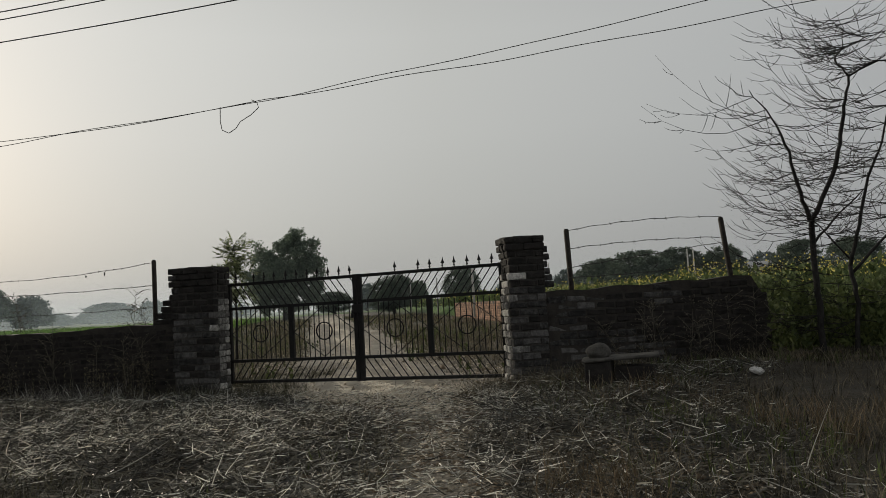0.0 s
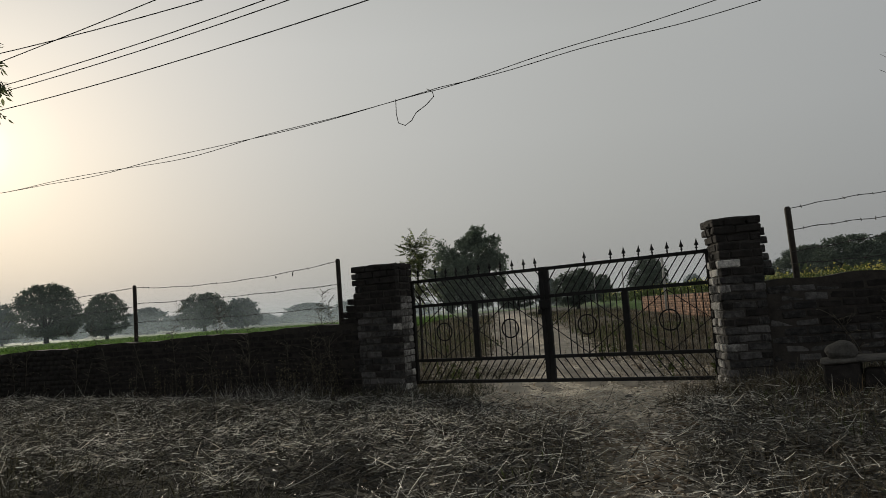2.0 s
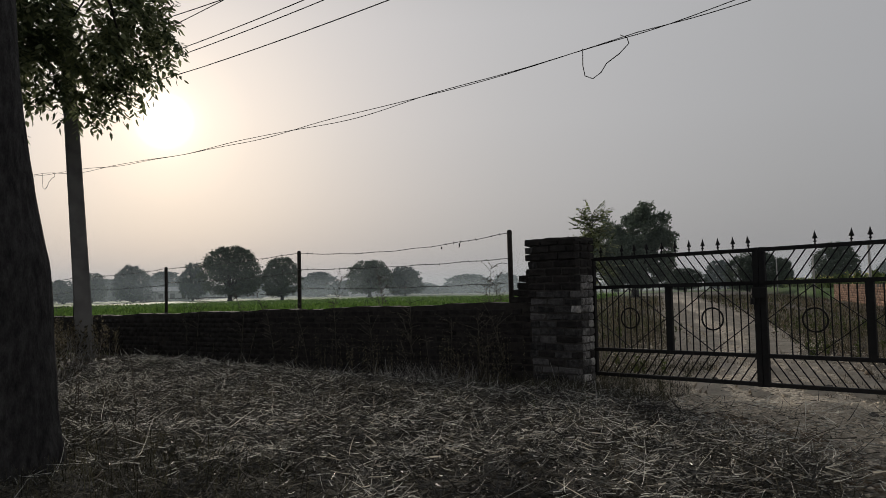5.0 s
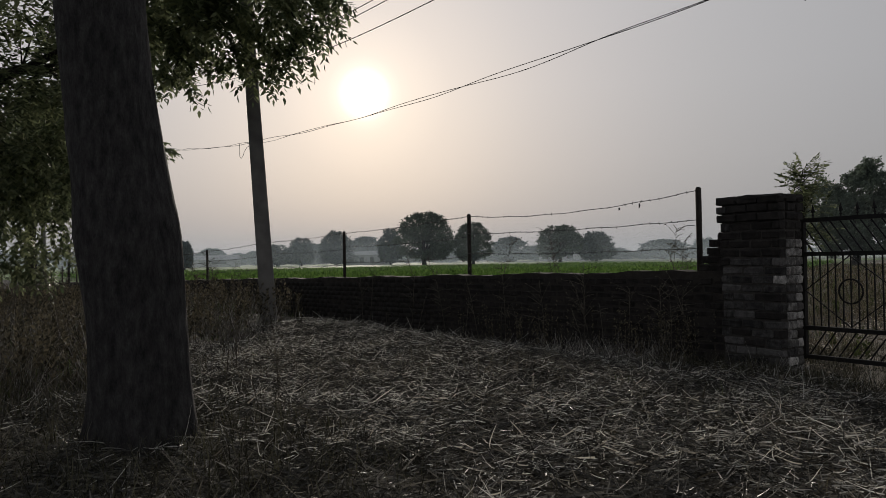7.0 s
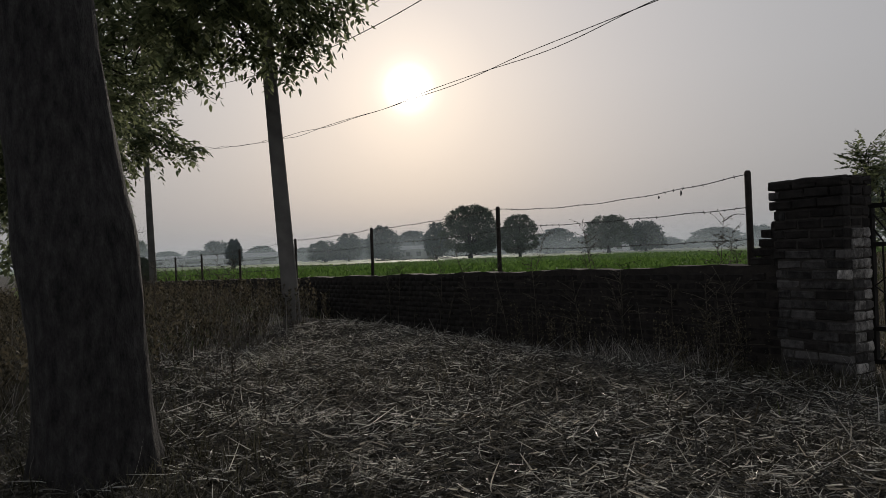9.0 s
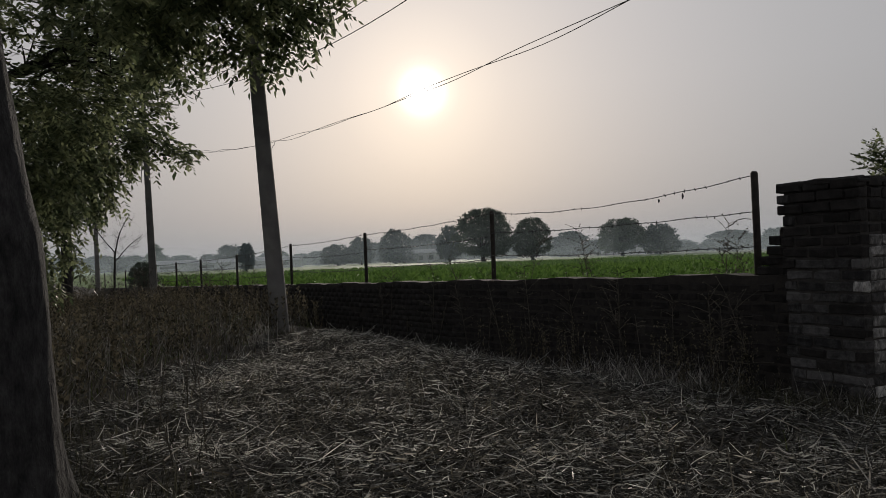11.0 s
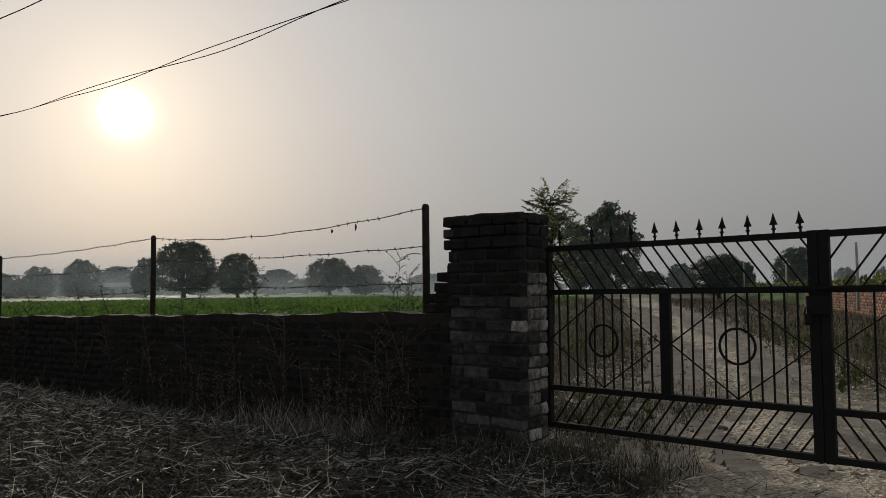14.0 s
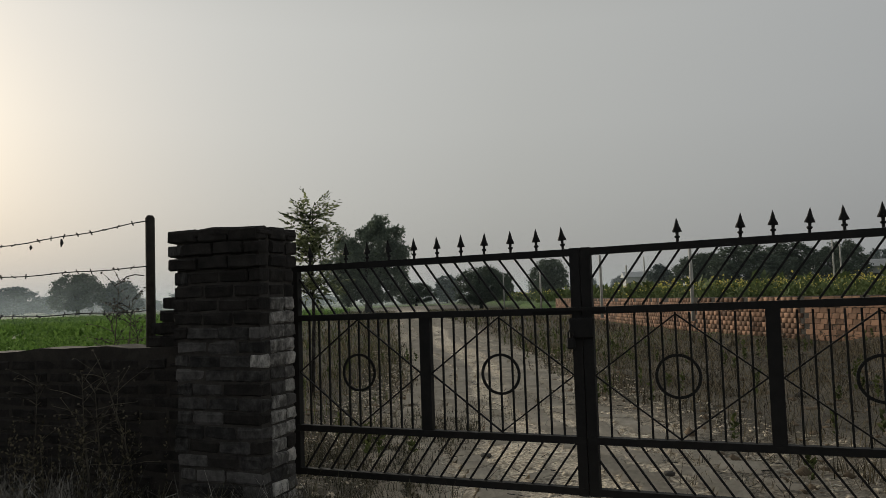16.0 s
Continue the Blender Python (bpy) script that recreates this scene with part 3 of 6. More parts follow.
post_rng = random.Random(3)
POSTS = [(-3.0, -0.26, 1.885, 0.0), (-7.3, -0.42, 1.845, 0.01), (-11.24, -0.78, 1.73, 0.01), (-15.06, -1.1, 1.66, 0.0)]
while POSTS[-1][0] > -46:
    x = POSTS[-1][0] - post_rng.uniform(3.6, 4.2)
    POSTS.append((x, wall_line(x) - 0.1, top_left(x) + post_rng.uniform(0.78, 0.9), post_rng.uniform(-0.05, 0.05)))
for x, y, z, lean in POSTS:
    fence_post(x, y, 0.55 + 0.018 * (x + 3), z, lean, "rusty iron fence post set in the brick wall")


def on_right(s, y=0.12):
    return RW_AT + Vector((s * math.cos(RW_YAW) - y * math.sin(RW_YAW), s * math.sin(RW_YAW) + y * math.cos(RW_YAW), 0))


RPOSTS = [(on_right(0.36), 1.875, -0.03), (on_right(2.36), 1.93, -0.11)]
for p, z, lean in RPOSTS:
    fence_post(p.x, p.y, 0.7, z, lean, "rusty iron fence post leaning on the wall")
slim = fence_post(2.3, 0.35, 0.0, 1.82, -0.06, "thin rusty iron rod standing behind the pillar")
slim.scale = (0.5, 0.5, 1)


def sag(a, b, drop, n=28, wob=0.012, seed=0.0):
    a, b = Vector(a), Vector(b)
    return [a.lerp(b, k / n) + Vector((0, 0.5 * wob * math.sin(k * 1.9 + seed), -4 * drop * (k / n) * (1 - k / n) + wob * math.sin(k * 1.3 + seed) * (0 < k < n))) for k in range(n + 1)]


def barbed_wire(a, b, drop, seed):
    bm = bmesh.new()
    pts = sag(a, b, drop, 26, 0.005, seed)
    tube(bm, pts, [0.0042] * len(pts), 5)
    rng = random.Random(int(seed * 10))
    total = (Vector(b) - Vector(a)).length
    n = int(total / 0.13)
    for k in range(1, n):
        f = k / n * (len(pts) - 1)
        p = pts[int(f)].lerp(pts[min(int(f) + 1, len(pts) - 1)], f % 1)
        d = Vector((rng.uniform(-0.4, 0.4), rng.uniform(-1, 1), rng.uniform(-1, 1))).normalized() * 0.019
        bar(bm, p - d, p + d, 0.007, 0.007)
    return tagged(part("barbed_wire", bm, M_WIRE), "thin rusty barbed wire strung between the fence posts", "barbed wire", "barbed wire strands")


for i, (p, q) in enumerate(zip(POSTS, POSTS[1:])):
    if p[0] < -40:
        break
    for j, (da, db) in enumerate(((0.04, 0.04), (0.36, 0.31), (0.67, 0.62))):
        z0, z1 = p[2] - da, q[2] - db
        barbed_wire((p[0] + p[3], p[1] - 0.03, z0), (q[0] + q[3], q[1] - 0.03, z1), (0.1, 0.03, 0.025)[j] if i == 0 else 0.03, 1 + i * 3.1 + j)
for j, (za, zb, dr) in enumerate(((1.85, 1.93, -0.05), (1.63, 1.68, -0.03), (1.4, 1.62, 0.0), (1.28, 1.36, 0.02))):
    barbed_wire((RPOSTS[0][0].x - 0.03, RPOSTS[0][0].y - 0.03, za), (RPOSTS[1][0].x - 0.1, RPOSTS[1][0].y - 0.03, zb), dr, 40 + j)
scrap = tagged(part("wire_scrap", tube(bmesh.new(), [(-3.02, -0.3, 1.46), (-3.1, -0.3, 1.47), (-3.18, -0.3, 1.46), (-3.24, -0.3, 1.42), (-3.3, -0.3, 1.40)], [0.004] * 5, 5), M_WIRE),
               "bent loose end of rusty wire on the fence", "wire")
for x, z, l in ((-3.82, 1.765, 0.06), (-4.15, 1.735, 0.035)):
    bm = tube(bmesh.new(), [(x, -0.31, z), (x + 0.006, -0.31, z - l * 0.5), (x - 0.004, -0.31, z - l)], [0.006, 0.012, 0.003], 6)
    tagged(part("rag", bm, M_WIRE), "small dark rag caught on the barbed wire", "rag", "rags on the wire")


def concrete_pole(x, y, h, lean, w0, w1, yaw, label):
    """A cast concrete line pole: a tapered rectangle with chamfered edges; lean is its drift in x and y for each metre up."""
    pole = empty("utility_pole", label, "utility pole", (x, y, 0), "concrete line poles")
    bm = bmesh.new()
    rings = []
    ca, sa = math.cos(yaw), math.sin(yaw)
    for z in np.linspace(-0.3, h, 14):
        k = z / h
        w, d = w0 + (w1 - w0) * k, (w0 + (w1 - w0) * k) * 0.62
        c = 0.015
        ring = [(-w / 2 + c, -d / 2), (w / 2 - c, -d / 2), (w / 2, -d / 2 + c), (w / 2, d / 2 - c), (w / 2 - c, d / 2), (-w / 2 + c, d / 2), (-w / 2, d / 2 - c), (-w / 2, -d / 2 + c)]
        rings.append([bm.verts.new((px * ca - py * sa + lean[0] * z, px * sa + py * ca + lean[1] * z, z)) for px, py in ring])
    for r0, r1 in zip(rings, rings[1:]):
        for j in range(8):
            bm.faces.new((r0[j], r0[(j + 1) % 8], r1[(j + 1) % 8], r1[j]))
    bm.faces.new(rings[-1])
    part("shaft", bm, M_CONCRETE, pole)
    for z in (h - 0.25, h - 0.9):
        cx, cy = lean[0] * z, lean[1] * z
        arm = part("cross_arm", box(bmesh.new(), cx - 0.13, cx - 0.05, cy - 0.75, cy + 0.75, z - 0.04, z + 0.04), M_RUST, pole)
        for yy in (-0.65, 0.0, 0.65):
            part("insulator", tube(bmesh.new(), [(cx - 0.09, cy + yy, z + 0.03), (cx - 0.09, cy + yy, z + 0.09), (cx - 0.09, cy + yy, z + 0.1), (cx - 0.09, cy + yy, z + 0.17)], [0.025, 0.025, 0.05, 0.03], 8), M_PORCELAIN, arm)
    return pole


M_PORCELAIN = mat("white_porcelain", (0.5, 0.49, 0.46), (0.7, 0.69, 0.66), 20, 0.25, 0.0)
concrete_pole(-10.42, -2.6, 8.6, (-0.02, -0.056), 0.285, 0.17, radians(72), "grey cast concrete line pole leaning beside the wall")
concrete_pole(-26.3, -2.85, 7.9, (0.0, -0.025), 0.26, 0.15, radians(80), "far slim concrete line pole among the weeds")


concrete_pole(-44.0, -3.9, 7.6, (0.0, -0.01), 0.25, 0.15, radians(80), "distant slim concrete line pole beyond the weeds")


def overhead(name, xs, y_of, z_of, r, label, wig=0.0, ph=0.0, per=2.6):
    pts = [(x, y_of(x) + wig * math.cos(x * 6.283 / per + ph), z_of(x) + wig * math.sin(x * 6.283 / per + ph) * (1 + 0.5 * math.sin(x * 0.9 + ph))) for x in xs]
    return tagged(part(name, tube(bmesh.new(), pts, [r] * len(pts), 5), M_WIRE), label, "overhead wire", "overhead wires")


def service_z(x, side=0):
    """Height of the twin service cable; past the joint its strands part."""
    slack = 3.835 + 0.00345 * (x + 5.2) ** 2 if x < -5.2 else 3.835 + 0.0062 * (x + 5.2) ** 2
    part_way = max(0.0, x + 1.25)
    return slack - 0.012 - (0.0023 if side > 0 else 0.004) * part_way * part_way + (0.004 if side > 0 else -0.028) * part_way


def service_y(x):
    return -0.25 + 0.035 * x


xs = [-26.3 + 0.2 * k for k in range(190)]
for side in (1, -1):
    bm = bmesh.new()
    pts = []
    for x in xs:
        twist = x * 1.15 + 0.9 * math.sin(x * 0.31)
        tight = 0.042 * math.exp(-max(0.0, x + 1.25) * 2.0) * (0.55 + 0.45 * math.sin(x * 0.7))
        pts.append((x, service_y(x) + side * tight * math.cos(twist), service_z(x, side) + side * tight * math.sin(twist) + 0.012 * math.sin(x * 1.9) * math.sin(x * 0.53 + 1) + 0.008 * math.sin(x * 2.9 + side) * (x > -1.3)))
    tube(bm, pts, [0.0052] * len(pts), 5)
    tagged(part("service_cable", bm, M_WIRE), "thin black twisted service cable hanging across the sky", "overhead wire", "overhead wires")
for y, c0, c1, c2, r in ((-0.5, 5.28, 0.03, 1.17, 0.009), (-0.96, 5.42, 0.19, 1.44, 0.008), (-1.08, 5.47, 0.19, 1.46, 0.008), (-1.7, 5.18, -1.0, 1.5, 0.008), (-1.72, 5.66, -0.02, 0.45, 0.008)):
    overhead("line_conductor", [-26.3 + 1.0 * k for k in range(54)], lambda x: y + max(0.0, (-x - 10) / 16.3) ** 2 * (-2.9 - y + (y + 1.1) * 0.6), lambda x: c0 + c1 * x / 20 + c2 * (x / 20) ** 2, r, "bare dark line wire strung high between poles")


def cable_loop(x0, x1, drop, label):
    z0, z1, y = service_z(x0), service_z(x1), service_y((x0 + x1) / 2)
    w = x1 - x0
    pts = [(x0, y, z0 + 0.02), (x0 - 0.005, y, z0 - drop * 0.5), (x0 + 0.02, y, z0 - drop * 0.85), (x0 + 0.22 * w, y, z0 - drop), (x0 + 0.42 * w, y, z0 - drop * 0.86), (x0 + 0.55 * w, y, z0 - drop * 0.62), (x0 + 0.85 * w, y, z0 - drop * 0.42), (x1 + 0.04, y, z1 - 0.09), (x1 + 0.02, y, z1 - 0.02), (x1 - 0.06, y, z1 + 0.03)]
    return tagged(part("cable_loop", tube(bmesh.new(), pts, [0.006] * len(pts), 5), M_WIRE), label, "cable loop", "slack cable loops")


cable_loop(-1.80, -1.24, 0.36, "slack black loop of wire hanging from the service cable")
cable_loop(-17.9, -17.1, 0.4, "slack loop of wire where the service cable is joined")

# ---- trees ----


def unit(v):
    return v / np.maximum(np.linalg.norm(v, axis=-1, keepdims=True), 1e-6)


def leaf_quads(pos, way, side, length, width):
    """One rhombic leaf each: from pos along way, spread along side."""
    length, width = np.reshape(length, (-1, 1)), np.reshape(width, (-1, 1))
    nrm = np.cross(way, side)
    v = np.stack([pos, pos + way * length * 0.45 + side * width * 0.5 + nrm * width * 0.12, pos + way * length, pos + way * length * 0.45 - side * width * 0.5 + nrm * width * 0.12], 1)
    n = len(pos)
    return v.reshape(-1, 3), np.arange(n * 4).reshape(-1, 4)


def lance_leaves(pos, way, side, length, width):
    """Lance-shaped leaves with six corners, a little folded along the midrib."""
    length, width = np.reshape(length, (-1, 1)), np.reshape(width, (-1, 1))
    nrm = np.cross(way, side)
    row = [pos]
    for f, k in ((0.3, 0.5), (0.68, 0.36)):
        row.append(pos + way * length * f + side * width * k + nrm * width * 0.1)
    row.append(pos + way * length - nrm * width * 0.15)
    for f, k in ((0.68, 0.36), (0.3, 0.5)):
        row.append(pos + way * length * f - side * width * k + nrm * width * 0.1)
    return np.stack(row, 1).reshape(-1, 3), np.arange(len(pos) * 6).reshape(-1, 6)


def crown_points(rng, lobes, n):
    """Places spread through the outer shell of several lobes (centre, radii)."""
    vol = np.array([np.prod(r) ** (2 / 3) for _, r in lobes])
    pick = rng.choice(len(lobes), n, p=vol / vol.sum())
    c = np.array([l[0] for l in lobes], float)[pick]
    r = np.array([l[1] for l in lobes], float)[pick]
    d = unit(rng.normal(size=(n, 3)))
    k = rng.uniform(0.35, 1.0, (n, 1)) ** 0.6
    bump = 1 + 0.14 * np.sin(d[:, :1] * 7 + c[:, :1]) * np.cos(d[:, 1:2] * 6 + c[:, 1:2]) + 0.08 * rng.normal(size=(n, 1))
    return c + d * r * k * bump


def far_tree_mesh(seed, w, h, clear, n, leaf, material):
    """A round-headed field tree: trunk with forked limbs, crown of many leaf clumps."""
    rng = np.random.default_rng(seed)
    tree = empty("field_tree", "", "tree")
    bm = bmesh.new()
    tube(bm, [(0, 0, -0.3), (0.05, 0, clear * 0.5), (0, 0.05, clear), (0.1, 0, h * 0.55)], [w * 0.05, w * 0.036, w * 0.032, w * 0.015], 8, wobble=0.15)
    for k in range(5):
        a = k * 1.26 + rng.uniform(0, 0.6)
        e = Vector((math.cos(a) * w * 0.3, math.sin(a) * w * 0.3, h * rng.uniform(0.55, 0.75)))
        tube(bm, [(0, 0, clear * 0.9), Vector((0, 0, clear)).lerp(e, 0.5) + Vector((0, 0, 0.1 * h)), e], [w * 0.022, w * 0.015, w * 0.006], 6)
    part("trunk", bm, M_BARK, tree)
    m = 150
    z, a = rng.uniform(0.02, 1.0, m), rng.uniform(0, 6.283, m)
    prof = np.where(z > 0.36, np.sqrt(np.maximum(0.02, 1 - ((z - 0.36) / 0.66) ** 2)), 1 - 0.35 * ((0.36 - z) / 0.36) ** 2)
    r = w * 0.44 * prof * rng.uniform(0.84, 1.04, m) * (1 + 0.08 * np.sin(2 * a + rng.uniform(0, 6.28)))
    c = np.stack([r * np.cos(a), r * np.sin(a), clear + (h - clear) * z * 0.94], 1)
    size = rng.uniform(0.026, 0.05, m) * w
    pick = rng.integers(0, m, n)
    p = c[pick] + np.clip(rng.normal(size=(n, 3)), -1.7, 1.7) * size[pick, None] * np.array([1, 1, 0.7])
    inner = rng.uniform(size=n) < 0.38
    k = rng.uniform(0.2, 0.85, (n, 1))
    p = np.where(inner[:, None], np.concatenate([p[:, :2] * k, p[:, 2:] * (0.75 + 0.2 * k)], 1), p)
    p[:, 2] = np.maximum(p[:, 2], 0.5)
    way = unit(rng.normal(size=(n, 3)) + np.array([0, 0, -0.2]))
    side = unit(np.cross(way, rng.normal(size=(n, 3))))
    v, f = leaf_quads(p, way, side, leaf * rng.uniform(0.6, 1.5, n), leaf * rng.uniform(0.5, 0.9, n))
    part_np("crown", v, f, material, tree)
    return tree


def lobed_tree_mesh(seed, n, leaf, material):
    """A broad old tree, ten units wide and high, with several uneven leafy heads hanging low."""
    rng = np.random.default_rng(seed)
    tree = empty("field_tree", "", "tree")
    heads = [((1.5, 0.2, 7.5), (2.3, 2.1, 2.2)), ((3.3, -0.3, 5.9), (1.5, 1.6, 1.7)), ((-2.4, 0.3, 6.6), (1.6, 1.8, 1.7)), ((-3.6, -0.3, 4.7), (1.2, 1.5, 1.5)), ((3.2, 0.5, 3.6), (1.4, 1.5, 1.5)),
             ((0.0, -1.7, 4.8), (2.3, 1.6, 2.0)), ((0.0, 1.8, 4.8), (2.3, 1.6, 2.0)), ((-1.5, 0.2, 2.5), (2.1, 1.8, 1.6)), ((1.4, 0.0, 2.5), (1.9, 1.8, 1.5)), ((0.9, -0.2, 9.3), (0.9, 0.9, 0.7))]
    bm = bmesh.new()
    tube(bm, [(0, 0, -0.3), (0.1, 0, 1.2), (0, 0.1, 2.6), (0.2, 0, 5.5)], [0.5, 0.38, 0.32, 0.15], 8, wobble=0.15)
    for c, _ in heads[:7]:
        e = Vector(c)
        tube(bm, [(0, 0, 1.8), Vector((0, 0, 2.4)).lerp(e, 0.5) + Vector((0, 0, 0.5)), e], [0.22, 0.15, 0.05], 6)
    part("trunk", bm, M_BARK, tree)
    clumps = crown_points(rng, heads, 330)
    size = rng.uniform(0.18, 0.42, len(clumps))
    pick = rng.integers(0, len(clumps), n)
    p = clumps[pick] + np.clip(rng.normal(size=(n, 3)), -1.8, 1.8) * size[pick, None] * np.array([1, 1, 0.7])
    p[:, 2] = np.maximum(p[:, 2], 0.4)
    way = unit(rng.normal(size=(n, 3)) + np.array([0, 0, -0.3]))
    side = unit(np.cross(way, rng.normal(size=(n, 3))))
    v, f = leaf_quads(p, way, side, leaf * rng.uniform(0.6, 1.5, n), leaf * rng.uniform(0.5, 0.9, n))
    part_np("crown", v, f, material, tree)
    return tree


def put_tree(proto, x, y, sx, sz, label, yaw=0.0):
    t = copy_thing(proto, pose(x, y, 0, 0, 0, yaw))
    t.scale = (sx, sx, sz)
    return tagged(t, label, "tree", "field trees")


# Kinds "dusty" and "haze" carry distance haze in their leaf colour.
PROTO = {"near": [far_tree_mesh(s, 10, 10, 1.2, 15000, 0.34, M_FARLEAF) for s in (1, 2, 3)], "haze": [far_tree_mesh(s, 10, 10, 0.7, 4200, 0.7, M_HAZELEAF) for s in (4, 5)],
         "dense": [lobed_tree_mesh(6, 34000, 0.27, M_MIDLEAF)], "dusty": [far_tree_mesh(s, 10, 10, 0.9, 4600, 0.65, M_HALFHAZELEAF) for s in (8, 9)]}


def ahead(eye, yaw, horizon, slope, px, top, half, dist):
    """Where a far tree stands that is seen from eye: its foot, half width and height."""
    a = yaw + math.atan((784 - px) / 1331)
    c = math.cos(a - yaw)
    return eye[0] - math.sin(a) * dist / c, eye[1] + math.cos(a) * dist / c, half * dist / 1331, eye[2] + (horizon - slope * (px - 784) - top) * dist / 1331


A_EYE, A_YAW = (2.04, -6.33, 1.175), radians(61.9)
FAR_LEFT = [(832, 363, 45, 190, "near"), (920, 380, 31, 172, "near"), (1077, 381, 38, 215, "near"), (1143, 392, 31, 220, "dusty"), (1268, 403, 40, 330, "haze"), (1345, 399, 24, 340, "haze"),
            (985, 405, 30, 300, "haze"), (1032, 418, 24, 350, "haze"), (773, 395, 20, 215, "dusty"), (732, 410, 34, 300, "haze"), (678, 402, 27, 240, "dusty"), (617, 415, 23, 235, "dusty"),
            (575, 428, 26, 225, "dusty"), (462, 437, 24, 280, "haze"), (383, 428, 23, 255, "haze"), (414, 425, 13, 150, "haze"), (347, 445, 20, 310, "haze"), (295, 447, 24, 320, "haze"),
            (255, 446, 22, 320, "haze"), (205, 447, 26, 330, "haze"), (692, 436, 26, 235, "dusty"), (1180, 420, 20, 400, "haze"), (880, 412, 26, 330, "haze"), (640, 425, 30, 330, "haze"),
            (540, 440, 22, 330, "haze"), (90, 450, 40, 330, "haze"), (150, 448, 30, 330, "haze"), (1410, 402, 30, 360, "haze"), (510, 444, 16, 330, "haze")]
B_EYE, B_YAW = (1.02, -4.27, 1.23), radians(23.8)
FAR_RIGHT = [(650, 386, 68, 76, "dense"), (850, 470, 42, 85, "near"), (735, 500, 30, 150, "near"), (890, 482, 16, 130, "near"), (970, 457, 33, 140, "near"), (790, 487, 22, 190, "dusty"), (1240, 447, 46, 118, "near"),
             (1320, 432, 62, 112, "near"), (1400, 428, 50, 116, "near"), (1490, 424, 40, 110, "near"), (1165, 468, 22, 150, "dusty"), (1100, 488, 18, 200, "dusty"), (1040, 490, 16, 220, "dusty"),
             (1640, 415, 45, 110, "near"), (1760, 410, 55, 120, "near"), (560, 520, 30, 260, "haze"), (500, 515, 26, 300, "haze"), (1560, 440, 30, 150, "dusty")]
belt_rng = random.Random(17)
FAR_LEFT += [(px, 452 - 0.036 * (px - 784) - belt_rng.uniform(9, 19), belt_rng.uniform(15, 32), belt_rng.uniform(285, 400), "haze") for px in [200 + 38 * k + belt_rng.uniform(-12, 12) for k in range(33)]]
LABELS = {"dense": "broad solid dark green tree by the dirt track", "near": "broad dark green field tree with a rounded crown", "dusty": "grey-green field tree beyond the crop, partly paled for haze", "haze": "distant tree at the far edge of the fields, paled for haze"}
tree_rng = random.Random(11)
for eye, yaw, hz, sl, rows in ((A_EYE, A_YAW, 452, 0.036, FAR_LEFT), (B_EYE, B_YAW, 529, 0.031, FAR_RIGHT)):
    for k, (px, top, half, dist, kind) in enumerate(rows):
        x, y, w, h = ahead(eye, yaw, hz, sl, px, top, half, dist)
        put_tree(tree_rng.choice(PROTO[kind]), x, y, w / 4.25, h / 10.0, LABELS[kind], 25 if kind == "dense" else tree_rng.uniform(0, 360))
for group in PROTO.values():
    for k, t in enumerate(group):
        a = radians(-60 - 25 * k - (80 if group is PROTO["haze"] else 160 if group is PROTO["dusty"] else 215 if group is PROTO["dense"] else 0))
        t.location = (-math.sin(a) * 300, math.cos(a) * 300, 0)
        tagged(t, "field tree on the far side of the plain", "tree", "field trees")


def compound_leaves(rng, base, way, n_pairs=7, size=0.34, leaflet=0.085, droop=0.4):
    """Drooping feather leaves with paired narrow leaflets: a leaf for each base and way."""
    n = len(base)
    side0 = unit(np.cross(way, np.array([0, 0, 1.0])) + 1e-4)
    out_p, out_w, out_s, out_l = [], [], [], []
    size = size * rng.uniform(0.6, 1.25, n)[:, None]
    for k in range(n_pairs + 1):
        f = (k + 0.6) / (n_pairs + 0.6)
        p = base + way * size * f + np.array([0, 0, -1.0]) * size * droop * f * f
        tang = unit(way + np.array([0, 0, -2.0 * droop]) * f)
        for sgn in ((1, -1) if k < n_pairs else (0,)):
            w = unit(side0 * sgn * 0.8 + tang * 0.55 + np.array([0, 0, -droop]) + 0.12 * rng.normal(size=(n, 3)))
            out_p.append(p)
            out_w.append(w)
            out_s.append(unit(np.cross(w, side0 * 0.3 + np.array([0, 0, 1.0]) + 0.3 * rng.normal(size=(n, 3)))))
            out_l.append(leaflet * rng.uniform(0.7, 1.25, n) * (1 - 0.35 * abs(f - 0.5)))
    l = np.concatenate(out_l)
    return lance_leaves(np.concatenate(out_p), np.concatenate(out_w), np.concatenate(out_s), l, l * 0.40)


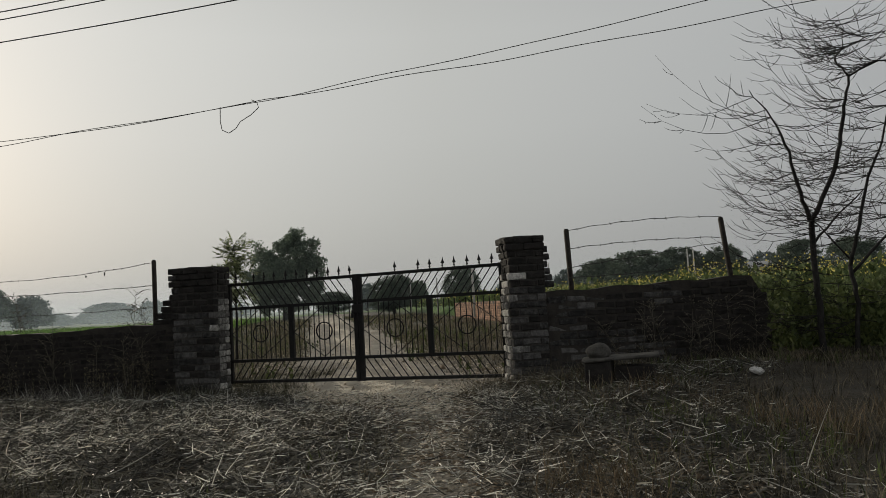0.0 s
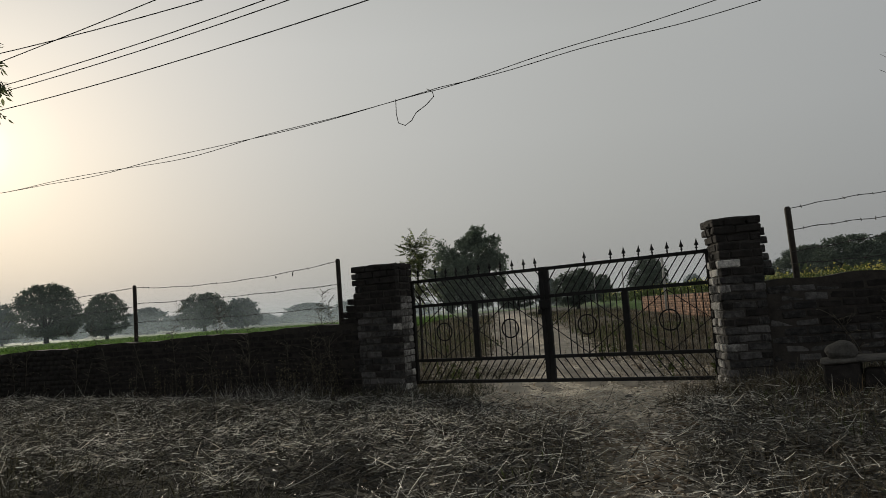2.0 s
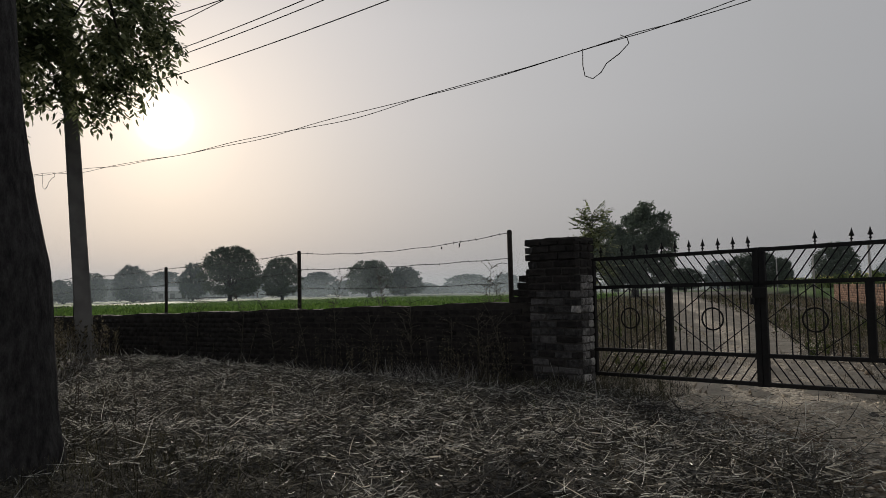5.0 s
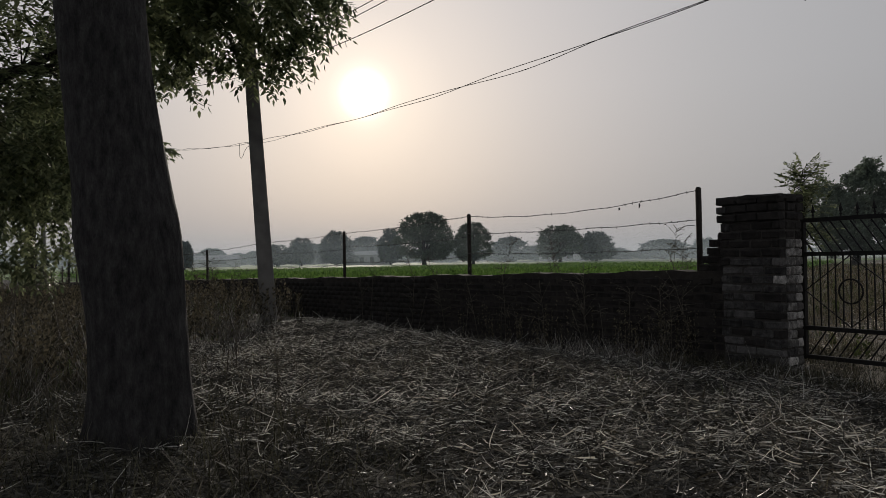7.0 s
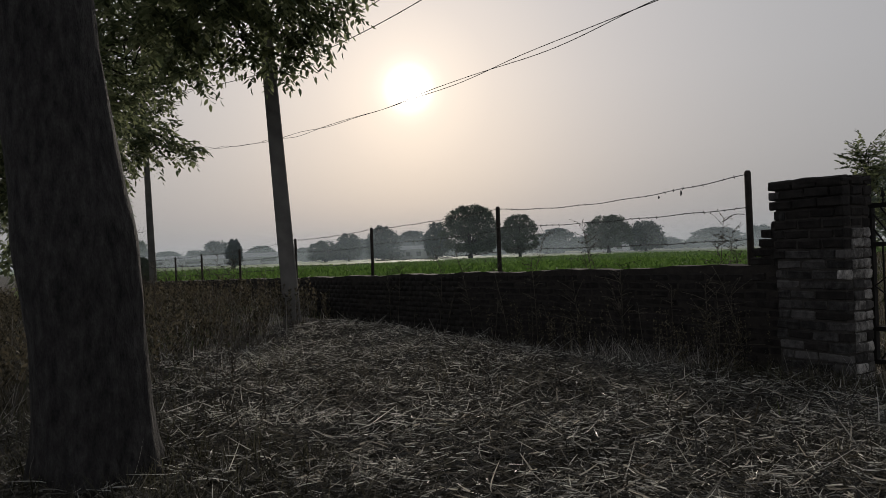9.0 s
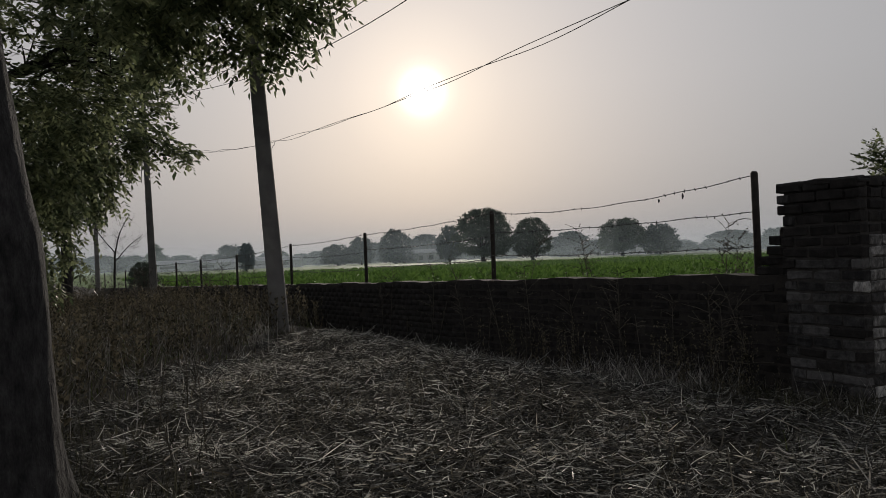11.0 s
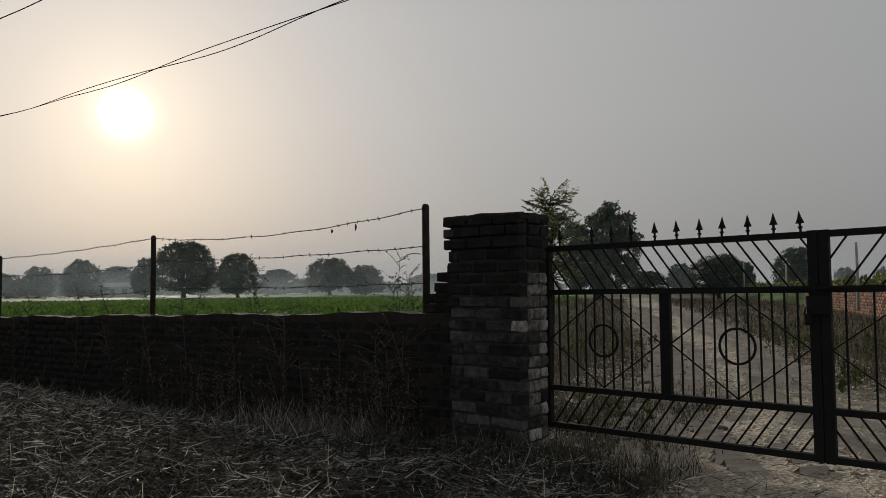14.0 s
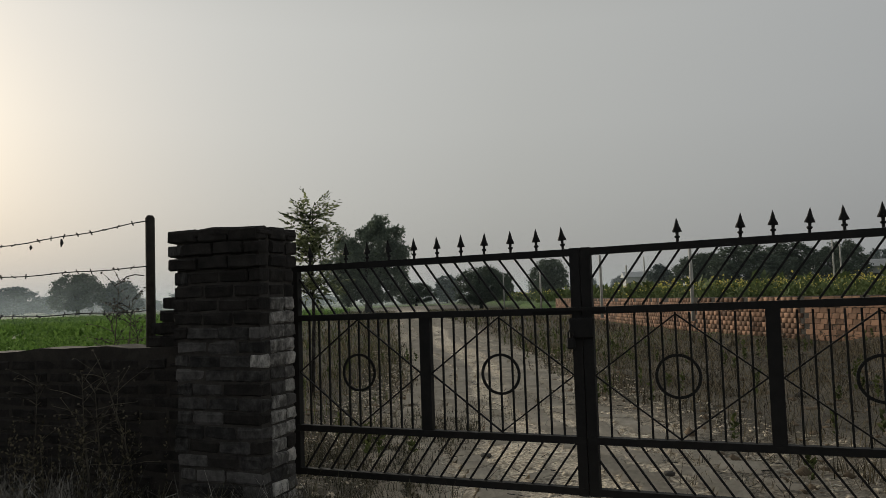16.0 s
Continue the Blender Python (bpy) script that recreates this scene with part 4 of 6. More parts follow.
def roadside_tree(label, foot, lean, girth, fork, limbs, lobes, n_leaves, seed, size, leaflet):
    rng = np.random.default_rng(seed)
    tree = empty("roadside_tree", label, "tree", foot, "roadside trees")
    lean = Vector(lean)
    bm = bmesh.new()
    zs = [-0.25, 0.0, 0.15, 0.4, 0.8, 1.1, 1.35, 1.6, 2.2, 3.0, fork * 0.85, fork]
    rs = [1.42, 1.3, 1.2, 1.1, 1.06, 1.1, 1.12, 1.03, 1.0, 0.96, 0.9, 0.75]
    fine = list(np.arange(-0.25, fork, 0.09)) + [fork]
    tube(bm, [lean * z + Vector((0.015 * math.sin(z * 2.1), 0.015 * math.sin(z * 1.7), z)) for z in fine], [girth * float(np.interp(z, zs, rs)) for z in fine], 72, wobble=0.0)
    for v in bm.verts:
        c = lean * v.co.z
        a = math.atan2(v.co.y - c.y, v.co.x - c.x)
        q = Vector((math.cos(a), math.sin(a), v.co.z * 0.45))
        ridge = abs(noise.noise(q * 7.5 + Vector((seed, 0, 0)))) * 0.055 + abs(noise.noise(q * 15)) * 0.022
        k = 1.045 + 0.09 * noise.noise(Vector((q.x * 1.2, q.y * 1.2, v.co.z * 1.1 + seed))) - ridge + 0.10 * math.exp(-max(0, v.co.z) * 5) * math.cos(5 * a + seed)
        v.co.x, v.co.y = c.x + (v.co.x - c.x) * k, c.y + (v.co.y - c.y) * k
    part("trunk", bm, M_TRUNK, tree)
    top = lean * fork + Vector((0, 0, fork))
    for e in limbs:
        e = Vector(e) - Vector(foot)
        mid = top.lerp(e, 0.5) + Vector((0, 0, 0.25 * (e - top).length * 0.6))
        bm = bmesh.new()
        pts = [top - Vector((0, 0, 0.3)), top.lerp(mid, 0.5) + Vector((0, 0, 0.2)), mid, mid.lerp(e, 0.55) + Vector((0, 0, 0.12)), e]
        tube(bm, pts, [girth * 0.5, girth * 0.36, girth * 0.24, girth * 0.12, girth * 0.04], 10, wobble=0.15)
        for _ in range(14):
            k = rng.uniform(0.35, 1.0)
            p = mid.lerp(e, (k - 0.35) / 0.65)
            q = p + Vector(rng.normal(size=3)) * 0.45 + Vector((0, 0, -0.15))
            tube(bm, [p, p.lerp(q, 0.5) + Vector((0, 0, 0.08)), q], [0.022, 0.014, 0.005], 5)
        part("limb", bm, M_BARK, tree)
    lobes = [(np.array(c) - np.array(foot), r) for c, r in lobes]
    base = crown_points(rng, lobes, n_leaves)
    ctr = np.mean([c for c, _ in lobes], 0)
    way = unit(unit(base - ctr) * 0.7 + rng.normal(size=base.shape) * 0.55 + np.array([0, 0, -0.25]))
    v, f = compound_leaves(rng, base, way, 5, size, leaflet, 0.24)
    part_np("crown", v, f, M_LEAF, tree)
    return tree


roadside_tree("big roadside tree with a thick rough dark trunk and drooping leaves", (-2.58, -6.07, 0.0), (-0.025, -0.078, 0), 0.268, 4.6,
              [(-8.79, -2.76, 5.35), (-8.34, -5.0, 5.24), (-3.0, -8.5, 6.5), (-2.5, -4.0, 7.5), (-5.0, -7.0, 7.4)],
              [((-8.79, -3.43, 5.63), (1.22, 1.27, 1.22)), ((-8.9, -4.77, 5.41), (1.27, 1.17, 1.11)), ((-8.68, -2.64, 5.35), (0.76, 0.66, 0.8)), ((-8.9, -3.99, 4.74), (0.8, 1.06, 0.53)), ((-8.84, -3.26, 4.29), (0.27, 0.3, 0.42)), ((-8.68, -2.76, 4.57), (0.32, 0.36, 0.32)), ((-8.79, -4.49, 4.06), (0.37, 0.32, 0.37)),
               ((-6.6, -6.6, 5.2), (1.3, 1.3, 0.9)), ((-3.6, -6.6, 6.6), (1.5, 1.5, 0.9)), ((-2.2, -7.5, 6.6), (1.2, 1.2, 0.8))], 2100, 21, 0.42, 0.15)
roadside_tree("roadside tree with dense hanging foliage above dry weeds", (-13.5, -7.9, 0.0), (-0.03, 0.04, 0), 0.24, 3.4,
              [(-12.8, -5.0, 4.9), (-14.5, -5.0, 5.4), (-13.5, -9.5, 5.5), (-12.5, -3.6, 5.4)],
              [((-12.8, -4.9, 5.35), (1.4, 1.25, 1.2)), ((-12.7, -6.1, 3.8), (1.2, 1.05, 1.25)), ((-13.2, -3.95, 5.35), (0.9, 0.75, 0.8)), ((-13.5, -9.0, 5.4), (2.2, 2.0, 1.8)), ((-12.4, -7.4, 4.0), (1.3, 1.2, 1.6)),
               ((-13.2, -5.5, 4.2), (1.2, 0.9, 0.8)), ((-13.0, -6.6, 2.7), (0.9, 0.7, 0.7)), ((-13.1, -5.9, 2.75), (0.8, 0.75, 0.9)), ((-13.5, -6.2, 1.55), (0.8, 0.85, 0.75)), ((-12.8, -5.6, 6.3), (2.2, 2.2, 1.3))], 3000, 22, 0.40, 0.145)
roadside_tree("slender roadside tree with drooping leaf sprays by the far pole", (-24.5, -5.6, 0.0), (0.0, 0.02, 0), 0.15, 3.6,
              [(-19.2, -3.4, 4.6), (-21.0, -5.0, 5.2), (-24.0, -4.6, 6.0), (-25.0, -7.0, 5.5)],
              [((-19.5, -3.6, 4.6), (0.9, 0.8, 0.5)), ((-20.3, -4.6, 4.8), (1.3, 1.0, 1.0)), ((-21.6, -5.3, 4.0), (1.6, 1.3, 1.5)), ((-23.0, -6.5, 4.4), (2.0, 1.8, 2.2)), ((-18.7, -2.95, 4.25), (0.35, 0.35, 0.3)), ((-20.5, -5.1, 3.5), (0.9, 0.6, 0.7)), ((-21.5, -4.6, 6.2), (2.0, 1.8, 1.4))], 1800, 23, 0.5, 0.21)


def sapling(at, h):
    """A young tree with a thin stem and open feather leaves."""
    rng = np.random.default_rng(31)
    tree = empty("sapling", "young tree with feathery leaves behind the gate pillar", "sapling", at)
    bm = bmesh.new()
    tips = []
    tube(bm, [(0, 0, -0.1), (0.03, 0.02, h * 0.4), (0, 0.05, h * 0.7), (0.05, 0, h * 0.98)], [0.03, 0.024, 0.016, 0.006], 7)
    for k in range(46):
        z = h * rng.uniform(0.5, 0.97)
        a = rng.uniform(0, 6.28)
        l = rng.uniform(0.1, 0.4) * (1.25 - z / h * 0.6)
        e = Vector((math.cos(a) * l, math.sin(a) * l, z + l * 0.5))
        tube(bm, [(0.01, 0.02, z), Vector((0, 0, z)).lerp(e, 0.5) + Vector((0, 0, 0.03)), e], [0.009, 0.007, 0.003], 5)
        for f in (0.5, 0.75, 1.0, 1.0):
            tips.append(np.array(Vector((0, 0, z)).lerp(e, f)))
    part("stem", bm, M_BARK, tree)
    base = np.array(tips)
    way = unit(base * np.array([1, 1, 0]) * 1.5 + rng.normal(size=base.shape) * 0.35 + np.array([0, 0, 0.25]))
    v, f = compound_leaves(rng, base, way, 8, 0.30, 0.085, 0.15)
    part_np("leaves", v, f, M_LEAF, tree)


sapling((-4.6, 4.12, 0.0), 2.5)


def bare_tree(label, foot, limbs, seed, twigs):
    """A leafless thorny tree: main limbs given, then many arching twigs."""
    rng = np.random.default_rng(seed)
    tree = empty("bare_tree", label, "tree", foot, "bare thorn trees")
    for pts, r0, r1 in limbs:
        bm = bmesh.new()
        pts = [Vector(p) for p in pts]
        fine = []
        for a, b in zip(pts, pts[1:]):
            for k in range(4):
                fine.append(a.lerp(b, k / 4) + Vector(rng.normal(size=3)) * 0.007)
        fine.append(pts[-1])
        n = len(fine)
        tube(bm, fine, [0.72 * (r0 + (r1 - r0) * i / (n - 1)) for i in range(n)], 7, wobble=0.2)
        part("limb", bm, M_THORN, tree)
        bm = bmesh.new()
        for _ in range(int(twigs * n / 9)):
            i = int(rng.uniform(n * 0.25, n - 1))
            p = fine[i]
            out = Vector((rng.choice((-1, -1, -1, 0.8)) * rng.uniform(0.5, 1), rng.uniform(-0.6, 0.6), rng.uniform(-0.12, 0.3))).normalized()
            l = rng.uniform(0.3, 0.95) if rng.uniform() < 0.7 else rng.uniform(0.9, 1.45)
            dip, curl = rng.uniform(0.02, 0.12), rng.uniform(0.12, 0.34)
            q = [p + out * l * f + Vector((0, 0, l * (-dip * math.sin(f * 3.1) + curl * f ** 3))) + Vector(rng.normal(size=3)) * 0.006 * (0 < f < 1) for f in (0, 0.17, 0.34, 0.5, 0.67, 0.84, 1)]
            tube(bm, q, [0.0056, 0.0048, 0.004, 0.0034, 0.0028, 0.0023, 0.0016], 4)
            for _ in range(5):
                s = q[int(rng.integers(1, 6))]
                d = (out * 0.7 + Vector(rng.normal(size=3)) * 0.4).normalized()
                m = rng.uniform(0.08, 0.34)
                tube(bm, [s, s + d * m * 0.4 + Vector((0, 0, -0.02 * m)), s + d * m * 0.75 + Vector((0, 0, 0.06 * m)), s + d * m + Vector((0, 0, 0.22 * m))], [0.0034, 0.003, 0.0025, 0.0016], 4)
                bud = s + d * m * rng.uniform(0.3, 0.9)
                bar(bm, bud, bud + Vector((0, 0, 0.01)), 0.006, 0.006)
        tagged(part("twigs", bm, M_THORN, tree), kind="stuff")
    return tree


BT = Vector((5.6, 0.27, 0.2))
bare_tree("leafless thorn tree with arching thin twigs above green scrub", BT,
          [([(-0.06, 0, -0.1), (-0.07, 0, 0.5), (-0.08, 0.0, 1.0), (-0.07, 0, 1.57)], 0.055, 0.044),
           ([(-0.07, 0, 1.57), (-0.17, -0.05, 1.87), (-0.25, -0.1, 2.35), (-0.4, -0.1, 2.78), (-0.62, -0.15, 3.11)], 0.04, 0.006),
           ([(-0.07, 0, 1.57), (0.2, 0.05, 2.06), (0.31, 0.1, 2.43), (0.39, 0.1, 2.85), (0.46, 0.1, 3.19)], 0.042, 0.02),
           ([(0.46, 0.1, 3.19), (0.34, 0.1, 3.4), (0.42, 0.1, 3.52), (0.66, 0.1, 3.6), (0.9, 0.1, 3.66)], 0.018, 0.005),
           ([(0.46, 0.1, 3.19), (0.7, 0.1, 3.3), (1.0, 0.1, 3.35)], 0.016, 0.005),
           ([(0.42, 0.1, 3.5), (0.44, 0.1, 3.75), (0.4, 0.1, 3.95)], 0.008, 0.003),
           ([(-0.07, 0, 1.3), (0.25, 0.1, 1.65), (0.6, 0.2, 1.95)], 0.022, 0.006)], 41, 13)
bare_tree("leafless thorn tree with several thin stems beside the wall end", BT + Vector((0.3, 0.0, 0)),
          [([(-0.05, 0, -0.1), (0.03, 0, 0.6), (-0.02, 0, 1.03)], 0.042, 0.034),
           ([(-0.02, 0, 1.03), (0.1, 0, 1.46), (0.25, 0.05, 2.02), (0.44, 0.1, 2.4), (0.62, 0.1, 3.2)], 0.034, 0.01),
           ([(0.0, 0, 0.95), (0.45, 0.1, 1.4), (0.75, 0.1, 2.1), (1.1, 0.1, 2.9)], 0.026, 0.008),
           ([(-0.02, 0, 1.1), (-0.3, -0.05, 1.5), (-0.6, -0.1, 1.75)], 0.016, 0.005)], 42, 17)

bare_tree("leafless grey tree beyond the weeds near the far fence", Vector((-33.0, -3.75, 0.0)),
          [([(0, 0, -0.1), (0, 0.05, 1.0), (0.05, 0.1, 2.0)], 0.07, 0.05), ([(0.05, 0.1, 2.0), (0.1, 0.3, 2.8), (0.0, 0.7, 3.6)], 0.045, 0.012),
           ([(0.05, 0.1, 1.6), (0.1, 0.6, 2.2), (0.1, 1.2, 2.7)], 0.035, 0.01), ([(0.05, 0.1, 1.9), (0.0, -0.4, 2.6), (0.0, -0.8, 3.3)], 0.035, 0.01)], 43, 14)
put_tree(PROTO["near"][1], -33.5, -2.55, 0.13, 0.155, "small dark leafy bush by the far fence")

# ---- veils imitating mist and haze over the fields ----


def haze_veil(radius, thick, top, seed):
    """An upright see-through sheet round the plain, imitating mist and haze, thinning upwards."""
    m = bpy.data.materials.new("mist_haze_veil")
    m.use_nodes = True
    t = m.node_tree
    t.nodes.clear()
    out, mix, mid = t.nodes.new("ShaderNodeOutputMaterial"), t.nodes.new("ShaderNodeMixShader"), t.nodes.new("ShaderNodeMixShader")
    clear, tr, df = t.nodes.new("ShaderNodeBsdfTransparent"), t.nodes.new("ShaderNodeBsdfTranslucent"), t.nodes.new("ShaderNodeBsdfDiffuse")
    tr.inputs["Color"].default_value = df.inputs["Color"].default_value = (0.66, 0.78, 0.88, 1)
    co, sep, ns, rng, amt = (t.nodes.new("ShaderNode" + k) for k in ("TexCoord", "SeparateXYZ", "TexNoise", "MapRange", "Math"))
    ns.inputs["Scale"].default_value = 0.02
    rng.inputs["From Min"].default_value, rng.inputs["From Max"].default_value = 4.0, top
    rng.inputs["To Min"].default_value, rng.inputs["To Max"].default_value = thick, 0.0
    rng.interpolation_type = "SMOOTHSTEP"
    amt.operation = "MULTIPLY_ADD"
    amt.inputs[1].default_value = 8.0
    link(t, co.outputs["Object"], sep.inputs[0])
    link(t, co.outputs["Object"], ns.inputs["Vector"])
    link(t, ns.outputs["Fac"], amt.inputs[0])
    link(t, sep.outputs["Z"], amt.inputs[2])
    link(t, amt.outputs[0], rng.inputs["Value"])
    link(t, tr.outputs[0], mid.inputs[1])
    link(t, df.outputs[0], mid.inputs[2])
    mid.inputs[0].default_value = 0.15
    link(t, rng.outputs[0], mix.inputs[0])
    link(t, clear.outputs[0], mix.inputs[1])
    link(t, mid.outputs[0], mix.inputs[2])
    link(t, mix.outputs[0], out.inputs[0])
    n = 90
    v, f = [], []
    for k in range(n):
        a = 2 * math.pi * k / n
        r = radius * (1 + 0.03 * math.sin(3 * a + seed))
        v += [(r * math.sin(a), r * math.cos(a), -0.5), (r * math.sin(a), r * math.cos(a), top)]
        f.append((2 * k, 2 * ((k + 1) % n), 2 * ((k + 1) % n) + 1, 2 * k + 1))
    return tagged(part_np("haze_veil", v, f, m), "thin translucent sheet imitating mist and haze over the far fields", "mist", kind="structure")


# Sheets added to pale what lies behind; the inner one pales the track tree.
haze_veil(62, 0.022, 16, 0.4)
haze_veil(150, 0.06, 18, 0.7)
haze_veil(200, 0.09, 17, 0.0)
haze_veil(229, 0.10, 15, 1.0)
haze_veil(272, 0.12, 14, 2.0)

# ---- buildings far off ----
M_LIME = mat("limewashed_wall", (0.42, 0.42, 0.42), (0.58, 0.57, 0.56), 0.6, 0.9, 0.1, fine=6)
M_TIN = mat("dull_tin_roof", (0.36, 0.37, 0.38), (0.5, 0.51, 0.52), 0.5, 0.6, 0.1, fine=6)
M_DARK = mat("opening_shade", (0.03, 0.03, 0.03), (0.06, 0.055, 0.05), 3, 0.9, 0.0)


def shed(label, x, y, yaw, l, w, h, bays):
    b = empty("farm_shed", label, "shed", (x, y, 0), "far farm sheds")
    b.rotation_euler = (0, 0, yaw)
    body = part("body", box(bmesh.new(), -l / 2, l / 2, -w / 2, w / 2, -0.2, h), M_LIME, b)
    bm = bmesh.new()
    v = [bm.verts.new(p) for p in ((-l / 2 - 0.5, -w / 2 - 0.5, h), (l / 2 + 0.5, -w / 2 - 0.5, h), (l / 2 + 0.5, w / 2 + 0.5, h), (-l / 2 - 0.5, w / 2 + 0.5, h), (-l / 2 - 0.5, 0, h + w * 0.2), (l / 2 + 0.5, 0, h + w * 0.2))]
    for f in ((0, 1, 5, 4), (2, 3, 4, 5), (0, 4, 3), (1, 2, 5), (3, 2, 1, 0)):
        bm.faces.new([v[i] for i in f])
    part("roof", bm, M_TIN, b)
    for k in range(bays):
        xx = -l / 2 + l * (k + 0.5) / bays
        # Dark slab on the solid wall: an opening's inner shade put into colour.
        part("opening", box(bmesh.new(), xx - l / bays * 0.2, xx + l / bays * 0.2, -w / 2 - 0.06, -w / 2 + 0.05, 0.9, h * 0.75), M_DARK, body)


for px, dist, l, h, eye, yaw, turn in ((735, 235, 13, 3.0, A_EYE, A_YAW, 0.9), (465, 250, 16, 2.6, A_EYE, A_YAW, 1.0), (375, 240, 46, 2.3, A_EYE, A_YAW, 1.38), (1130, 160, 6, 4.5, B_EYE, B_YAW, 0.3), (1520, 120, 12, 4.2, B_EYE, B_YAW, 0.1), (1085, 300, 20, 3, A_EYE, A_YAW, 0.8)):
    x, y, _, _ = ahead(eye, yaw, 0, 0, px, 0, 0, dist)
    shed("low pale farm shed with a tin roof across the fields", x, y, turn, l, 6, h, 4)


for px, top, dist in ((1062, 452, 26), (1222, 437, 21), (1475, 424, 46), (1488, 430, 46), (955, 478, 42), (890, 482, 60), (1140, 455, 120), (1108, 470, 90)):
    x, y, _, h = ahead(B_EYE, B_YAW, 529, 0.031, px, top, 0, dist)
    w = 0.05 if dist < 70 else 0.12
    bm = bmesh.new()
    tube(bm, [(0, 0, 0.4), (0.01, 0, h * 0.6), (0, 0, h)], [w, w, w * 0.8], 6)
    ob = tagged(part("field_post", bm, M_POST), "thin pale post standing in the mustard field", "post", "posts in the field")
    ob.location = (x, y, 0)


# ---- red field wall ----
def red_wall():
    run = [Vector((*p, 0)) for p in RED_WALL]
    wall = tagged(empty("wall_field", "long unplastered red brick field wall beyond the gate", "wall"), kind="structure")
    rng = random.Random(8)
    cube = np.array([(i, j, k) for i in (-.5, .5) for j in (-.5, .5) for k in (-.5, .5)])
    quads = np.array([(0, 1, 3, 2), (4, 6, 7, 5), (0, 4, 5, 1), (2, 3, 7, 6), (0, 2, 6, 4), (1, 5, 7, 3)])
    vs, fs, count = [], [], 0
    core = bmesh.new()
    for a, b in zip(run, run[1:]):
        d = (b - a)
        yaw = math.atan2(d.y, d.x)
        n = Vector((-math.sin(yaw), math.cos(yaw), 0))
        mid = (a + b) / 2 - n * 0.022
        g = bmesh.ops.create_cube(core, size=1.0)["verts"]
        m = pose(mid.x, mid.y, 0.38, 0, 0, math.degrees(yaw))
        for v in g:
            v.co = m @ Vector((v.co.x * d.length, v.co.y * 0.12, v.co.z * 1.3))
        for i in range(int(d.length / 0.235)):
            for k in range(8):
                s = (i + 0.5 + (k % 2) * 0.5) * 0.235
                z = 0.07 + k * 0.126
                p = a + d.normalized() * min(s, d.length - 0.12)
                if k == 7 and rng.random() < 0.25:
                    continue
                if count < 300 and a is run[0]:
                    ob = new("brick", RED_BRICK)
                    ob.parent = wall
                    ob.location, ob.rotation_euler = (p.x + rng.uniform(-.006, .006), p.y, z), (0, 0, yaw + rng.gauss(0, 0.02))
                    count += 1
                    continue
                v = cube * (0.226, 0.105, 0.117)
                ca, sa = math.cos(yaw), math.sin(yaw)
                off = rng.uniform(-0.004, 0.004)
                fs.append(quads + 8 * len(vs))
                vs.append(np.stack([v[:, 0] * ca - v[:, 1] * sa + p.x + n.x * off, v[:, 0] * sa + v[:, 1] * ca + p.y + n.y * off, v[:, 2] + z], 1))
    part("mortar_core", core, M_MORTAR, wall)
    tagged(part_np("brick_courses", np.concatenate(vs), np.concatenate(fs), M_REDBRICK, wall), kind="stuff")


RED_BRICK = brick_mesh(50, l=0.229, h=0.119)
RED_BRICK.materials[0] = M_REDBRICK_OB
red_wall()

# ---- stones and litter things ----


def stone_seat():
    seat = empty("stone_block", "broken masonry block with a thin stone slab lying on it", "stone block", (3.12, -1.62, 0.13))
    rng = random.Random(4)

    def rough_box(*a):
        bm = box(bmesh.new(), *a, 0.012)
        bmesh.ops.subdivide_edges(bm, edges=bm.edges, cuts=2, use_grid_fill=True)
        for v in bm.verts:
            v.co += Vector(noise.noise_vector(v.co * 9)) * 0.014
        return bm
    # Near-black blocks: the shade under the slab is put into their colour.
    part("block", rough_box(0.0, 0.26, 0.0, 0.26, -0.08, 0.27), M_DARKBRICK, seat)
    part("block", rough_box(0.28, 0.66, 0.06, 0.3, -0.08, 0.22), M_DARKBRICK, seat)
    slab = part("slab", rough_box(-0.02, 0.72, -0.03, 0.3, 0.0, 0.035), M_STONE, seat)
    slab.location, slab.rotation_euler = (0, 0, 0.27), (0, radians(-2.5), radians(4))
    bm = bmesh.new()
    bmesh.ops.create_icosphere(bm, subdivisions=3, radius=0.1)
    for v in bm.verts:
        v.co = Vector((v.co.x * 1.25, v.co.y, v.co.z * 0.85)) + Vector(noise.noise_vector(v.co * 12)) * 0.02 + Vector((0.13, 0.12, 0.36))
    part("boulder", bm, M_STONE, seat, "rounded grey stone")


M_STONE = mat("grey_stone", (0.03, 0.028, 0.026), (0.12, 0.113, 0.103), 9, 0.9, 0.5, fine=70)
stone_seat()
bm = bmesh.new()
bmesh.ops.create_icosphere(bm, subdivisions=4, radius=0.09)
for v in bm.verts:
    v.co = Vector((v.co.x * 1.3, v.co.y * 0.9, v.co.z * 0.55)) + Vector(noise.noise_vector(v.co * 26)) * 0.028
packet = tagged(part("plastic_packet", bm, mat("white_plastic", (0.45, 0.44, 0.42), (0.75, 0.74, 0.72), 14, 0.4, 0.2)), "crumpled white plastic packet lying in the grass", "packet")
packet.location = (4.72, -1.2, float(height(4.72, -1.2)) + 0.04)
packet.scale = (0.6, 0.6, 0.6)
packet.rotation_euler = (0.1, 0.15, -0.5)
